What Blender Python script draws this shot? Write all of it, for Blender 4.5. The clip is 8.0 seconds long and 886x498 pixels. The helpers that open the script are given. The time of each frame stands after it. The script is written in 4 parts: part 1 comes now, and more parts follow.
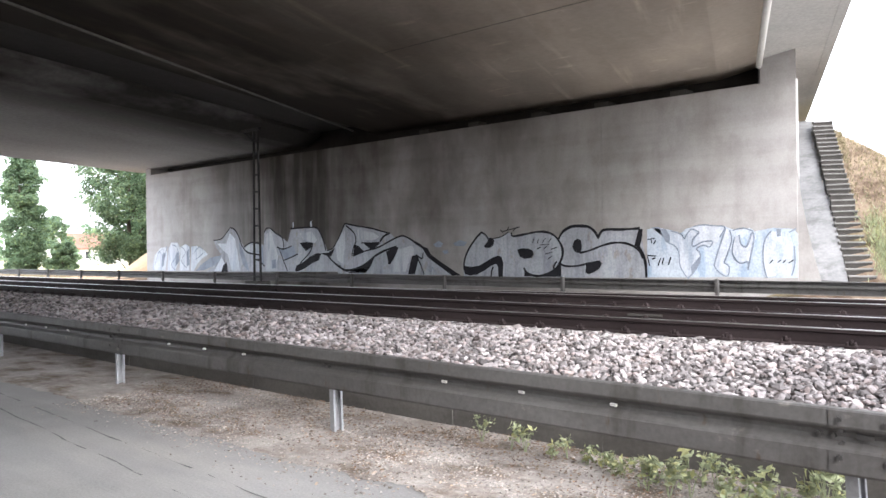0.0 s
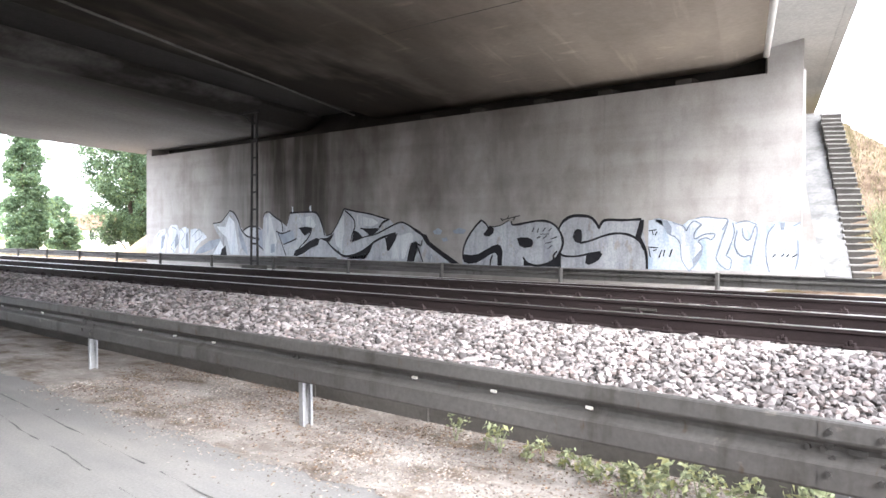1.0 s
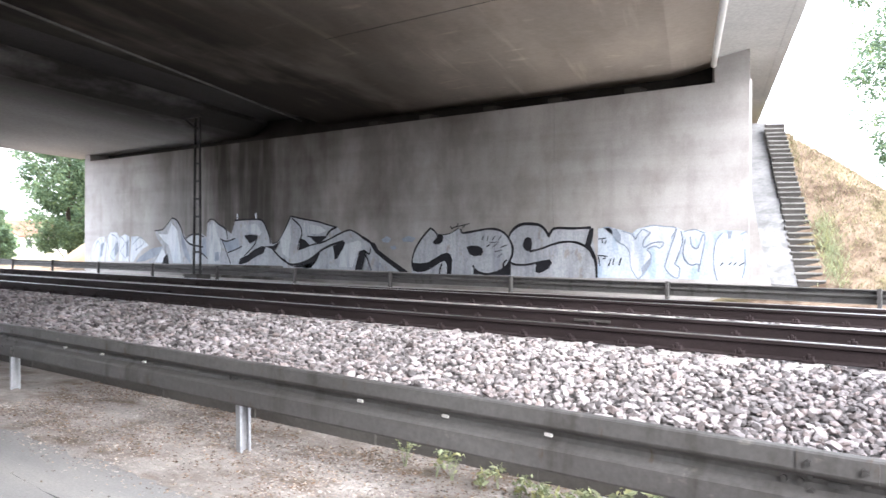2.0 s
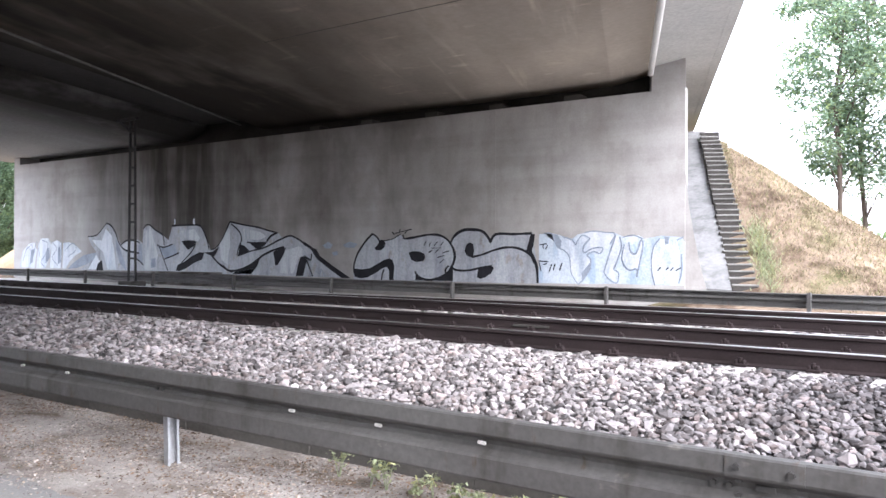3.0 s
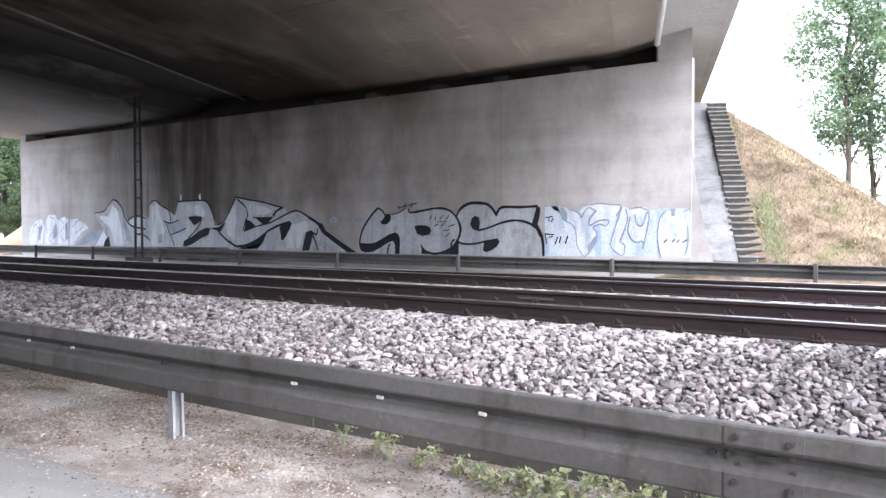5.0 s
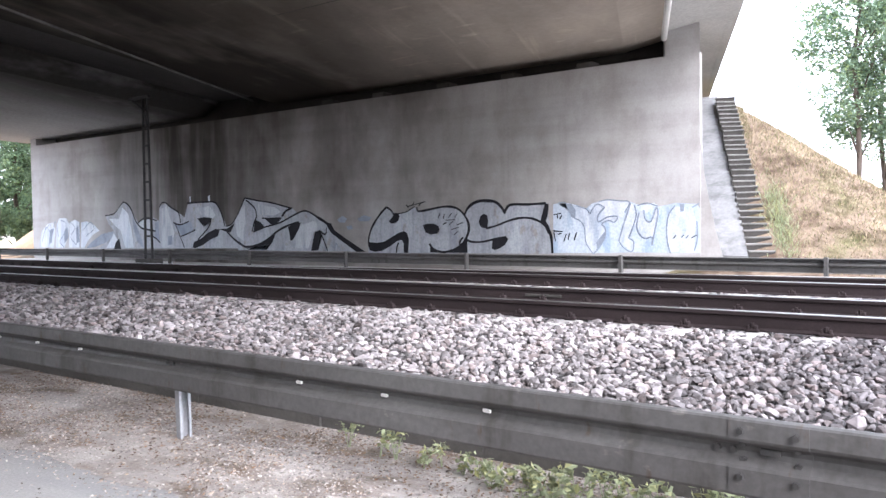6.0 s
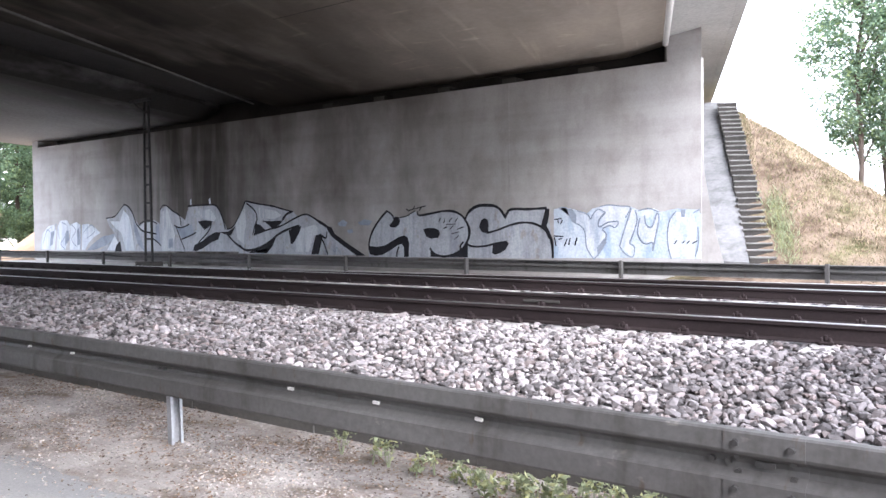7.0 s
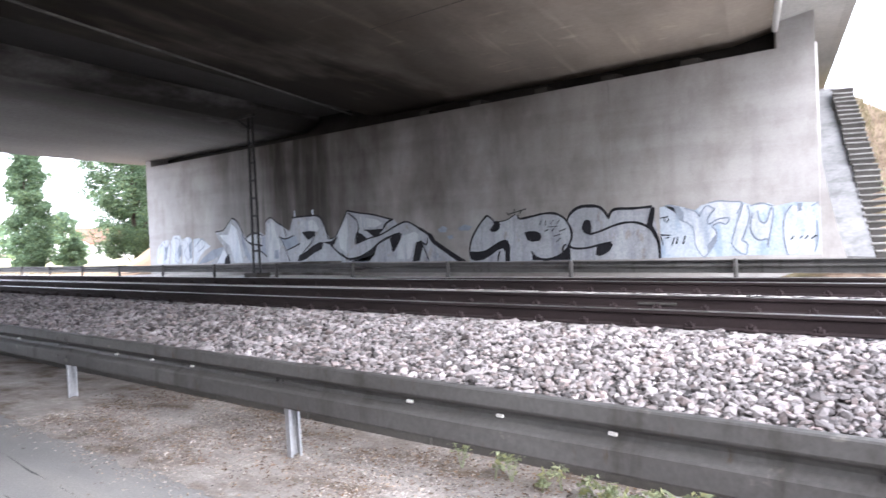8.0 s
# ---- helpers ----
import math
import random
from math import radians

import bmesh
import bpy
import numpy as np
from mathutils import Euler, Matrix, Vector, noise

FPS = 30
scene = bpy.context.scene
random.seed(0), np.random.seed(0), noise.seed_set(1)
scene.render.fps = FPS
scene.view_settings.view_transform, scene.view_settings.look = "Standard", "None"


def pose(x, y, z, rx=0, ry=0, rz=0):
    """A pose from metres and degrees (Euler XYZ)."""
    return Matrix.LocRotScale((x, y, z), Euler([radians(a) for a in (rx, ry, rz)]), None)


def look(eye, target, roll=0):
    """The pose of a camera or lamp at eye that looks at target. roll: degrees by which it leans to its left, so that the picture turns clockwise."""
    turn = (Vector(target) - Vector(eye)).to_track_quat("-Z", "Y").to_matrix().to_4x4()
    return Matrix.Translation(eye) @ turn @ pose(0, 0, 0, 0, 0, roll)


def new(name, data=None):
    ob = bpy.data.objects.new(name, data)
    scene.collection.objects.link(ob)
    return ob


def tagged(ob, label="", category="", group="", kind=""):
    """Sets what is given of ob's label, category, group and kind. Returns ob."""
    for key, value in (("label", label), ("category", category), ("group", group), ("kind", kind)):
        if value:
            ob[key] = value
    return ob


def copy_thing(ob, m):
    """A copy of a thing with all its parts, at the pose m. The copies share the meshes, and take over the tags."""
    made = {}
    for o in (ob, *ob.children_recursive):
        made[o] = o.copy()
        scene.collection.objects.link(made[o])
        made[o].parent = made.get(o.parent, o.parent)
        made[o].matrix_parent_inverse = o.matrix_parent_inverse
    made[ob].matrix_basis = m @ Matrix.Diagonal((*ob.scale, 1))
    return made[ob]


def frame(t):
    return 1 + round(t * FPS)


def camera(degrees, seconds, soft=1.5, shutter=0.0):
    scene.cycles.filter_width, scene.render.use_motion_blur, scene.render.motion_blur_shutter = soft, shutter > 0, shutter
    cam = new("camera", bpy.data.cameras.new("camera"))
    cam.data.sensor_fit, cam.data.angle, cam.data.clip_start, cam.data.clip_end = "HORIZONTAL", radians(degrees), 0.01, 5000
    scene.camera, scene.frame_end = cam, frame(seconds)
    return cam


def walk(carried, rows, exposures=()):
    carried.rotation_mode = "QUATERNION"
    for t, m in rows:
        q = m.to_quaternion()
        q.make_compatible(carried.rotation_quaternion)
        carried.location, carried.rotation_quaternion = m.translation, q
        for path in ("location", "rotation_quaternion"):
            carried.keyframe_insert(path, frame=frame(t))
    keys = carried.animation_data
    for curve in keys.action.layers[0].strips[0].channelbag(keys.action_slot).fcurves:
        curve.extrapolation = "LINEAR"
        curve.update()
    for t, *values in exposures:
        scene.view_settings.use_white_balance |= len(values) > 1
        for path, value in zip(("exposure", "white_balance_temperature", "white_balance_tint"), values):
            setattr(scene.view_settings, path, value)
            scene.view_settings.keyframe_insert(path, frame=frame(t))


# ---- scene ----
cam = camera(57.0, 8.0, shutter=0.4)
EXPOSURES = [(0.0, 2.35, 6250, 13), (0.5, 2.72, 6250, 13), (1.0, 2.8, 6250, 13), (1.5, 2.84, 6200, 13), (2.2, 2.62, 6100, 14), (3.5, 2.43, 6000, 16), (7.0, 2.44, 5950, 16), (8.0, 2.5, 5950, 16)]
PATH = [
    (0, (0.189, 0.168, 1.524), (-1.178, 1.627, 1.527), -0.8),
    (0.5, (0.146, 0.36, 1.511), (-1.235, 1.807, 1.491), -1.1),
    (1, (0.107, 0.582, 1.528), (-1.27, 2.032, 1.5), 0.3),
    (1.5, (-0.072, 0.772, 1.536), (-1.426, 2.244, 1.549), -0.9),
    (2, (-0.138, 0.851, 1.564), (-1.422, 2.384, 1.554), 0.3),
    (3.5, (-0.13, 0.963, 1.563), (-1.288, 2.594, 1.576), -0.2),
    (4, (-0.126, 0.961, 1.567), (-1.293, 2.586, 1.566), -0.6),
    (4.5, (-0.116, 0.98, 1.558), (-1.289, 2.599, 1.528), -0.5),
    (5, (-0.113, 0.984, 1.553), (-1.303, 2.591, 1.494), -0.2),
    (6.5, (-0.079, 1.05, 1.541), (-1.294, 2.637, 1.481), -1.1),
    (7, (-0.083, 1.093, 1.55), (-1.296, 2.682, 1.498), -0.6),
    (7.5, (-0.23, 1.13, 1.554), (-1.509, 2.667, 1.522), -1.9),
    (8, (-0.307, 1.168, 1.556), (-1.7, 2.602, 1.521), -2.5),
]
walk(cam, [(t, look(eye, target, roll)) for t, eye, target, roll in PATH], EXPOSURES)

from mathutils import geometry

# ---- daylight: overcast sky, soft sun ----
world = bpy.data.worlds.new("overcast_sky")
scene.world = world
world.use_nodes = True
wn, wl = world.node_tree.nodes, world.node_tree.links
sky = wn.new("ShaderNodeTexSky")
sky.sky_type, sky.sun_disc = "NISHITA", False
SUN_EL, SUN_AZ = radians(33), radians(116)
sky.sun_elevation, sky.sun_rotation = SUN_EL, SUN_AZ
sky.air_density, sky.dust_density = 1.0, 2.0
soft_sky = wn.new("ShaderNodeHueSaturation")
soft_sky.inputs["Saturation"].default_value = 0.5
wl.new(sky.outputs[0], soft_sky.inputs["Color"])
cloud_cover = wn.new("ShaderNodeMix")
cloud_cover.data_type = "RGBA"
cloud_cover.inputs[0].default_value = 0.7
cloud_cover.inputs[7].default_value = (9.4, 9.7, 10.1, 1)
wl.new(soft_sky.outputs[0], cloud_cover.inputs[6])
wl.new(cloud_cover.outputs[2], wn["Background"].inputs[0])
wn["Background"].inputs[1].default_value = 0.15
sun = new("sun", bpy.data.lights.new("sun", "SUN"))
sun.data.energy, sun.data.angle, sun.data.color = 1.15, radians(30), (1.0, 0.97, 0.93)
to_sun = Vector((math.sin(SUN_AZ) * math.cos(SUN_EL), math.cos(SUN_AZ) * math.cos(SUN_EL), math.sin(SUN_EL)))
sun.matrix_world = look(to_sun * 100, (0, 0, 0))


# ---- materials ----
def material(name, dark, light, rough=0.85, metal=0.0, big=0.6, small=30.0, stretch=(1, 1, 1), bump=0.3, depth=0.01, island=0.0, hue=None, contrast=0.25, stains=(), dark_band=(), speck=0.16, skew=0.0, leafy=0.0):
    """Two scales of noise between two colours, with relief from the fine one; island: spread of brightness from piece to piece."""
    m = bpy.data.materials.new(name)
    m.use_nodes = True
    n, l = m.node_tree.nodes, m.node_tree.links
    b = n["Principled BSDF"]
    geo = n.new("ShaderNodeNewGeometry")
    place = n.new("ShaderNodeVectorMath")
    place.operation = "MULTIPLY"
    place.inputs[1].default_value = stretch
    where = geo.outputs["Position"]
    if skew:
        # shear the pattern so that it runs along the bridge
        part_xyz, joined = n.new("ShaderNodeSeparateXYZ"), n.new("ShaderNodeCombineXYZ")
        shear = n.new("ShaderNodeMath")
        shear.operation, shear.inputs[1].default_value = "MULTIPLY_ADD", skew
        l.new(where, part_xyz.inputs[0])
        l.new(part_xyz.outputs[1], shear.inputs[0])
        l.new(part_xyz.outputs[0], shear.inputs[2])
        for k, socket in enumerate((shear.outputs[0], part_xyz.outputs[1], part_xyz.outputs[2])):
            l.new(socket, joined.inputs[k])
        where = joined.outputs[0]
    l.new(where, place.inputs[0])

    def cloud(scale, detail, vector):
        t = n.new("ShaderNodeTexNoise")
        t.inputs["Scale"].default_value, t.inputs["Detail"].default_value, t.inputs["Roughness"].default_value = scale, detail, 0.6
        l.new(vector, t.inputs["Vector"])
        return t.outputs["Fac"]

    def blend(fac, a, c, mode="MIX"):
        x = n.new("ShaderNodeMix")
        x.data_type, x.blend_type = "RGBA", mode
        for value, socket in ((fac, x.inputs[0]), (a, x.inputs[6]), (c, x.inputs[7])):
            if isinstance(value, bpy.types.NodeSocket):
                l.new(value, socket)
            else:
                socket.default_value = value if isinstance(value, float) else (*value, 1)
        return x.outputs[2]

    def spread(value, lo, hi):
        r = n.new("ShaderNodeMapRange")
        r.inputs[1].default_value, r.inputs[2].default_value = lo, hi
        l.new(value, r.inputs[0])
        return r.outputs[0]

    coarse = cloud(big, 5, place.outputs[0])
    fine = cloud(small, 6, geo.outputs["Position"])
    colour = blend(spread(coarse, 0.5 - contrast, 0.5 + contrast), dark, light)
    grain = blend(spread(fine, 0.3, 0.7), (1 - speck,) * 3, (1 + speck * 0.8,) * 3)
    colour = blend(1.0, colour, grain, "MULTIPLY")
    for tint, scale, lo, hi, way in stains:
        p2 = n.new("ShaderNodeVectorMath")
        p2.operation = "MULTIPLY"
        p2.inputs[1].default_value = way
        l.new(where, p2.inputs[0])
        colour = blend(spread(cloud(scale, 4, p2.outputs[0]), lo, hi), colour, blend(1.0, colour, tint, "MULTIPLY"))
    for middle, reach, tint, flow, patchy in dark_band:
        # darker band along x: wall leaks, shade put on wall and soffits, darker ballast
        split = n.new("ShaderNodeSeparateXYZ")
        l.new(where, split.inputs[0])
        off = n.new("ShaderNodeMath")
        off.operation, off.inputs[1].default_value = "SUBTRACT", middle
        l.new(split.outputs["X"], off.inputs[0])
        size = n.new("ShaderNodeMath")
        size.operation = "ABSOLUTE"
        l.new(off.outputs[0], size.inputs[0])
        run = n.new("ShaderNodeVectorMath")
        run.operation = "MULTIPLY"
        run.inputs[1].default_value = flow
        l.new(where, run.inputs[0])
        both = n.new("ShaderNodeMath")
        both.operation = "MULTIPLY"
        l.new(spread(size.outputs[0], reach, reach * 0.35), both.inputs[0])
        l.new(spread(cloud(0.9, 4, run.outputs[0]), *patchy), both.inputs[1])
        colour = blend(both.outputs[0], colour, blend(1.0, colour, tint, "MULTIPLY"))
    if island:
        r = spread(geo.outputs["Random Per Island"], 0.0, 1.0)
        colour = blend(r, blend(1.0, colour, (1 - island,) * 3, "MULTIPLY"), blend(1.0, colour, (1 + island,) * 3, "MULTIPLY"))
        if hue:
            w = n.new("ShaderNodeTexWhiteNoise")
            w.noise_dimensions = "1D"
            l.new(geo.outputs["Random Per Island"], w.inputs["W"])
            colour = blend(spread(w.outputs["Value"], 0.6, 1.0), colour, blend(1.0, colour, hue, "MULTIPLY"))
    l.new(colour, b.inputs["Base Color"])
    b.inputs["Roughness"].default_value, b.inputs["Metallic"].default_value = rough, metal
    if metal < 0.5 and rough > 0.55:
        b.inputs["Specular IOR Level"].default_value = 0.18
    bp = n.new("ShaderNodeBump")
    bp.inputs["Strength"].default_value, bp.inputs["Distance"].default_value = bump, depth
    l.new(fine, bp.inputs["Height"])
    l.new(bp.outputs[0], b.inputs["Normal"])
    if leafy:
        through_leaf, both_sides = n.new("ShaderNodeBsdfTranslucent"), n.new("ShaderNodeMixShader")
        l.new(colour, through_leaf.inputs["Color"])
        both_sides.inputs[0].default_value = leafy
        l.new(b.outputs[0], both_sides.inputs[1])
        l.new(through_leaf.outputs[0], both_sides.inputs[2])
        l.new(both_sides.outputs[0], n["Material Output"].inputs["Surface"])
    return m


# Narrow band: water streaks; wide band: stain and mid-wall shade put in the tint.
M_WALL = material("board_marked_concrete", (0.34, 0.327, 0.318), (0.47, 0.455, 0.44), 0.9, big=0.4, small=22, stretch=(1.0, 1, 0.55), bump=0.2, contrast=0.28,
                  stains=(((0.78, 0.765, 0.75), 0.8, 0.52, 0.75, (1.2, 1.0, 0.1)), ((0.9, 0.895, 0.89), 0.9, 0.45, 0.62, (0.14, 1.0, 2.0)), ((0.78, 0.76, 0.74), 0.5, 0.48, 0.66, (1, 1, 0.8)), ((0.92, 0.915, 0.91), 2.2, 0.52, 0.66, (1, 1, 0.6))),
                  dark_band=((-29.0, 6.8, (0.24, 0.226, 0.212), (1.0, 1, 0.1), (0.18, 0.58)), (-22.0, 14.0, (0.48, 0.46, 0.44), (0.4, 1, 0.25), (0.2, 0.6))), speck=0.07)
# Band towards the recess: soot plus the shade between the decks, in one tint.
M_SOFFIT = material("weathered_soffit_concrete", (0.25, 0.215, 0.183), (0.36, 0.312, 0.265), 0.9, big=0.25, small=8, stretch=(1.0, 0.35, 1), bump=0.25, skew=0.43,
                    stains=(((1.5, 1.47, 1.42), 0.9, 0.58, 0.72, (1.6, 0.1, 1)), ((1.35, 1.33, 1.3), 1.6, 0.62, 0.72, (0.5, 1.4, 1)), ((1.25, 1.24, 1.22), 0.35, 0.5, 0.7, (1.0, 0.5, 1)), ((0.72, 0.7, 0.67), 0.5, 0.48, 0.7, (0.7, 0.25, 1))),
                    dark_band=((-15.13, 11.5, (0.1, 0.094, 0.09), (0.3, 0.12, 1), (0.1, 0.5)),), speck=0.08)
# Plain grey raised for daylight at the open side; band shades the inner edge.
M_SOFFIT_B = material("grey_soffit_concrete", (0.3, 0.29, 0.28), (0.44, 0.43, 0.415), 0.9, big=0.3, small=8, stretch=(0.8, 0.3, 1), bump=0.2, skew=0.48,
                      dark_band=((-16.36, 7.0, (0.16, 0.152, 0.145), (0.3, 0.2, 1), (0.15, 0.5)),))
# Dark tone holds the recess's shade; joint and bearing pads share it.
M_RECESS_DARK = material("joint_and_shaded_recess_concrete", (0.05, 0.046, 0.042), (0.1, 0.094, 0.088), 0.95, big=0.5, small=10, stretch=(1, 0.3, 1), skew=0.5)
M_DECK = material("pale_edge_concrete", (0.36, 0.36, 0.35), (0.52, 0.51, 0.49), 0.88, big=0.5, small=12, stretch=(1, 0.5, 1), bump=0.2)
# Near-black: shade of the gap above the bearing shelf, put into the colour.
M_VOID = material("void_shade_concrete", (0.02, 0.018, 0.017), (0.045, 0.042, 0.04), 0.95, big=1.0, small=12)
M_ASPHALT = material("worn_asphalt", (0.2, 0.196, 0.192), (0.3, 0.293, 0.285), 0.9, big=0.5, small=55, bump=0.5, depth=0.006,
                     stains=(((0.62, 0.61, 0.6), 1.1, 0.6, 0.75, (0.5, 1.3, 1)), ((1.25, 1.22, 1.18), 0.7, 0.5, 0.7, (0.4, 1.6, 1))))
M_GRIT = material("dusty_gravel_verge", (0.19, 0.167, 0.148), (0.42, 0.385, 0.355), 0.95, big=1.6, small=42, bump=0.9, depth=0.015,
                  stains=(((0.5, 0.43, 0.37), 1.6, 0.48, 0.66, (1, 1.8, 1)), ((1.35, 1.35, 1.35), 9.0, 0.52, 0.7, (1, 1, 1))))
M_PEBBLE = material("verge_pebbles", (0.17, 0.15, 0.135), (0.4, 0.365, 0.335), 0.9, big=1.6, small=60, island=0.6, hue=(1.0, 0.85, 0.7))
# Stones get darker around x = 0.75.
M_BALLAST = material("ballast_stone", (0.142, 0.129, 0.127), (0.3, 0.276, 0.272), 0.85, big=1.2, small=45, bump=0.5, depth=0.008, island=0.66, hue=(1.0, 0.9, 0.86),
                     dark_band=((0.75, 3.5, (0.28, 0.274, 0.295), (0.9, 0.9, 1), (0.15, 0.5)),))
M_PALE_GRAVEL = material("pale_gravel_path", (0.4, 0.385, 0.365), (0.56, 0.545, 0.52), 0.95, big=0.8, small=30, bump=0.5)
M_CRACK = material("tar_filled_crack", (0.08, 0.079, 0.078), (0.14, 0.138, 0.135), 0.8, big=4, small=60)
# Almost black, so the bed's colour gives the shade between the stones.
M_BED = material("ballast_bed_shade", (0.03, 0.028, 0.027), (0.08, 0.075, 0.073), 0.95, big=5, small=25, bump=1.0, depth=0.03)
M_SLEEPER = material("sleeper_concrete", (0.27, 0.25, 0.235), (0.4, 0.38, 0.36), 0.9, big=2, small=40)
M_RAIL = material("rusty_rail_steel", (0.017, 0.012, 0.012), (0.041, 0.03, 0.03), 0.92, 0.0, big=2, small=50, stretch=(0.3, 1, 1))
M_RAILHEAD = material("polished_rail_head", (0.34, 0.33, 0.33), (0.5, 0.49, 0.48), 0.4, 1.0, big=1, small=60, stretch=(0.2, 4, 1), bump=0.05)
M_STEEL = material("dull_galvanised_steel", (0.062, 0.059, 0.056), (0.115, 0.111, 0.107), 0.6, 0.15, big=1.2, small=30, stretch=(0.5, 1, 2), bump=0.08, depth=0.003,
                   stains=(((0.62, 0.6, 0.57), 2.0, 0.55, 0.7, (2.5, 1, 0.5)), ((1.7, 1.65, 1.58), 5.0, 0.66, 0.74, (1.2, 1, 2.5)), ((0.8, 0.62, 0.5), 4.0, 0.62, 0.74, (3, 1, 1))))
M_POST = material("pale_zinc_post", (0.17, 0.172, 0.18), (0.31, 0.312, 0.32), 0.5, 0.2, big=3, small=40, bump=0.1)
M_PLATE = material("bright_washer_plate", (0.62, 0.6, 0.58), (0.78, 0.76, 0.72), 0.5, 0.1, big=8, small=60, bump=0.1)
M_BOLT = material("dark_bolt_steel", (0.04, 0.04, 0.04), (0.09, 0.085, 0.08), 0.5, 0.6, big=8, small=60)
M_MAST = material("painted_mast_steel", (0.025, 0.025, 0.025), (0.06, 0.058, 0.056), 0.7, 0.2, big=3, small=30)
M_PIPE = material("grey_plastic_pipe", (0.58, 0.57, 0.55), (0.72, 0.71, 0.68), 0.4, big=1, small=20, bump=0.05)
M_PLANK = material("mossy_concrete_plank", (0.05, 0.046, 0.042), (0.105, 0.1, 0.092), 0.95, big=1.5, small=25, stretch=(0.6, 1, 2), bump=0.4)
M_SILVER = material("silver_spray_paint", (0.24, 0.25, 0.268), (0.4, 0.415, 0.44), 0.6, 0.1, big=0.8, small=16, stretch=(1.6, 1, 0.35), bump=0.15, stains=(((0.68, 0.69, 0.73), 2.2, 0.5, 0.68, (1.7, 1, 0.25)), ((0.86, 0.87, 0.89), 6.0, 0.52, 0.62, (1, 1, 1)), ((0.85, 0.78, 0.7), 3.0, 0.58, 0.66, (1, 1, 0.6))))
M_PALE = material("pale_worn_silver_paint", (0.33, 0.34, 0.36), (0.47, 0.485, 0.51), 0.6, 0.05, big=1.5, small=16, stretch=(2.0, 1, 0.3), bump=0.15, stains=(((0.7, 0.72, 0.76), 2.5, 0.5, 0.66, (1.6, 1, 0.3)),))
M_BLACK = material("black_spray_paint", (0.006, 0.006, 0.008), (0.02, 0.02, 0.024), 0.85, big=1.5, small=20, bump=0.15)
M_BLUE = material("pale_blue_spray_paint", (0.33, 0.385, 0.45), (0.5, 0.55, 0.6), 0.6, big=1.0, small=16, stretch=(1.2, 1, 0.5), bump=0.15, stains=(((0.7, 0.78, 0.88), 1.5, 0.5, 0.64, (1.5, 1, 0.5)),))
M_WHITE = material("white_spray_paint", (0.36, 0.39, 0.43), (0.62, 0.65, 0.69), 0.6, big=1.2, small=16, stretch=(1.6, 1, 0.4), bump=0.15, stains=(((0.72, 0.77, 0.84), 2.0, 0.5, 0.66, (1.4, 1, 0.35)),))
M_SLATE = material("slate_blue_spray_paint", (0.14, 0.165, 0.205), (0.28, 0.315, 0.37), 0.6, big=1.5, small=20, bump=0.15)
M_GROUND = material("dry_grass_soil", (0.13, 0.095, 0.07), (0.27, 0.205, 0.145), 0.95, big=0.5, small=9, bump=0.9, depth=0.06,
                    stains=(((0.6, 0.85, 0.45), 0.35, 0.52, 0.64, (1, 1, 1)), ((0.4, 0.35, 0.33), 1.4, 0.45, 0.62, (1, 1, 1))))
M_FIELD = material("pale_dry_meadow", (0.3, 0.27, 0.15), (0.5, 0.44, 0.28), 0.95, big=0.15, small=4, bump=0.6, depth=0.05)
M_SAND = material("orange_sand", (0.34, 0.22, 0.13), (0.52, 0.38, 0.25), 0.95, big=0.8, small=12, bump=0.6, depth=0.03)
M_STRAW = material("dry_grass_blades", (0.17, 0.125, 0.085), (0.31, 0.25, 0.17), 0.9, big=0.5, small=20, island=0.5, hue=(0.5, 0.75, 0.4))
M_LEAF = material("broad_leaf_foliage", (0.12, 0.185, 0.12), (0.25, 0.33, 0.23), 0.6, big=0.8, small=6, island=0.5, hue=(1.25, 1.15, 0.7), bump=0.1, leafy=0.6)
M_LEAF_DARK = material("dense_foliage", (0.095, 0.15, 0.092), (0.21, 0.285, 0.18), 0.6, big=0.5, small=5, island=0.5, hue=(1.2, 1.1, 0.8), bump=0.1, leafy=0.6)
M_WEED = material("weed_leaf", (0.19, 0.225, 0.125), (0.4, 0.43, 0.28), 0.6, big=6, small=40, island=0.45, hue=(1.25, 1.1, 0.8), bump=0.1, leafy=0.45)
M_LITTER = material("fallen_leaf_litter", (0.09, 0.055, 0.035), (0.22, 0.15, 0.1), 0.9, big=4, small=40, island=0.6)
M_BARK = material("grey_brown_bark", (0.07, 0.055, 0.045), (0.15, 0.12, 0.1), 0.95, big=3, small=25, stretch=(2, 2, 0.4), bump=0.8, depth=0.02)
M_STEP = material("old_step_concrete", (0.1, 0.097, 0.092), (0.22, 0.213, 0.2), 0.9, big=2, small=20, bump=0.5)
M_KERB = material("rough_pale_kerb_concrete", (0.15, 0.149, 0.148), (0.24, 0.238, 0.236), 0.92, big=1.5, small=9, bump=0.4, depth=0.02, stains=(((0.75, 0.75, 0.74), 2.0, 0.5, 0.64, (1, 1, 1)),))
# Risers almost black: the shade below each tread is in their colour.
M_STEPDARK = material("shaded_step_riser", (0.03, 0.028, 0.025), (0.06, 0.055, 0.05), 0.9, big=2, small=25, bump=0.4)
M_RENDER = material("white_house_render", (0.72, 0.71, 0.68), (0.82, 0.81, 0.78), 0.9, big=0.5, small=8)
M_TILE = material("brown_roof_tile", (0.14, 0.07, 0.05), (0.24, 0.13, 0.09), 0.85, big=1, small=8)
M_GLASS = material("dark_window_glass", (0.03, 0.035, 0.04), (0.05, 0.055, 0.06), 0.1, big=1, small=4, bump=0.0)


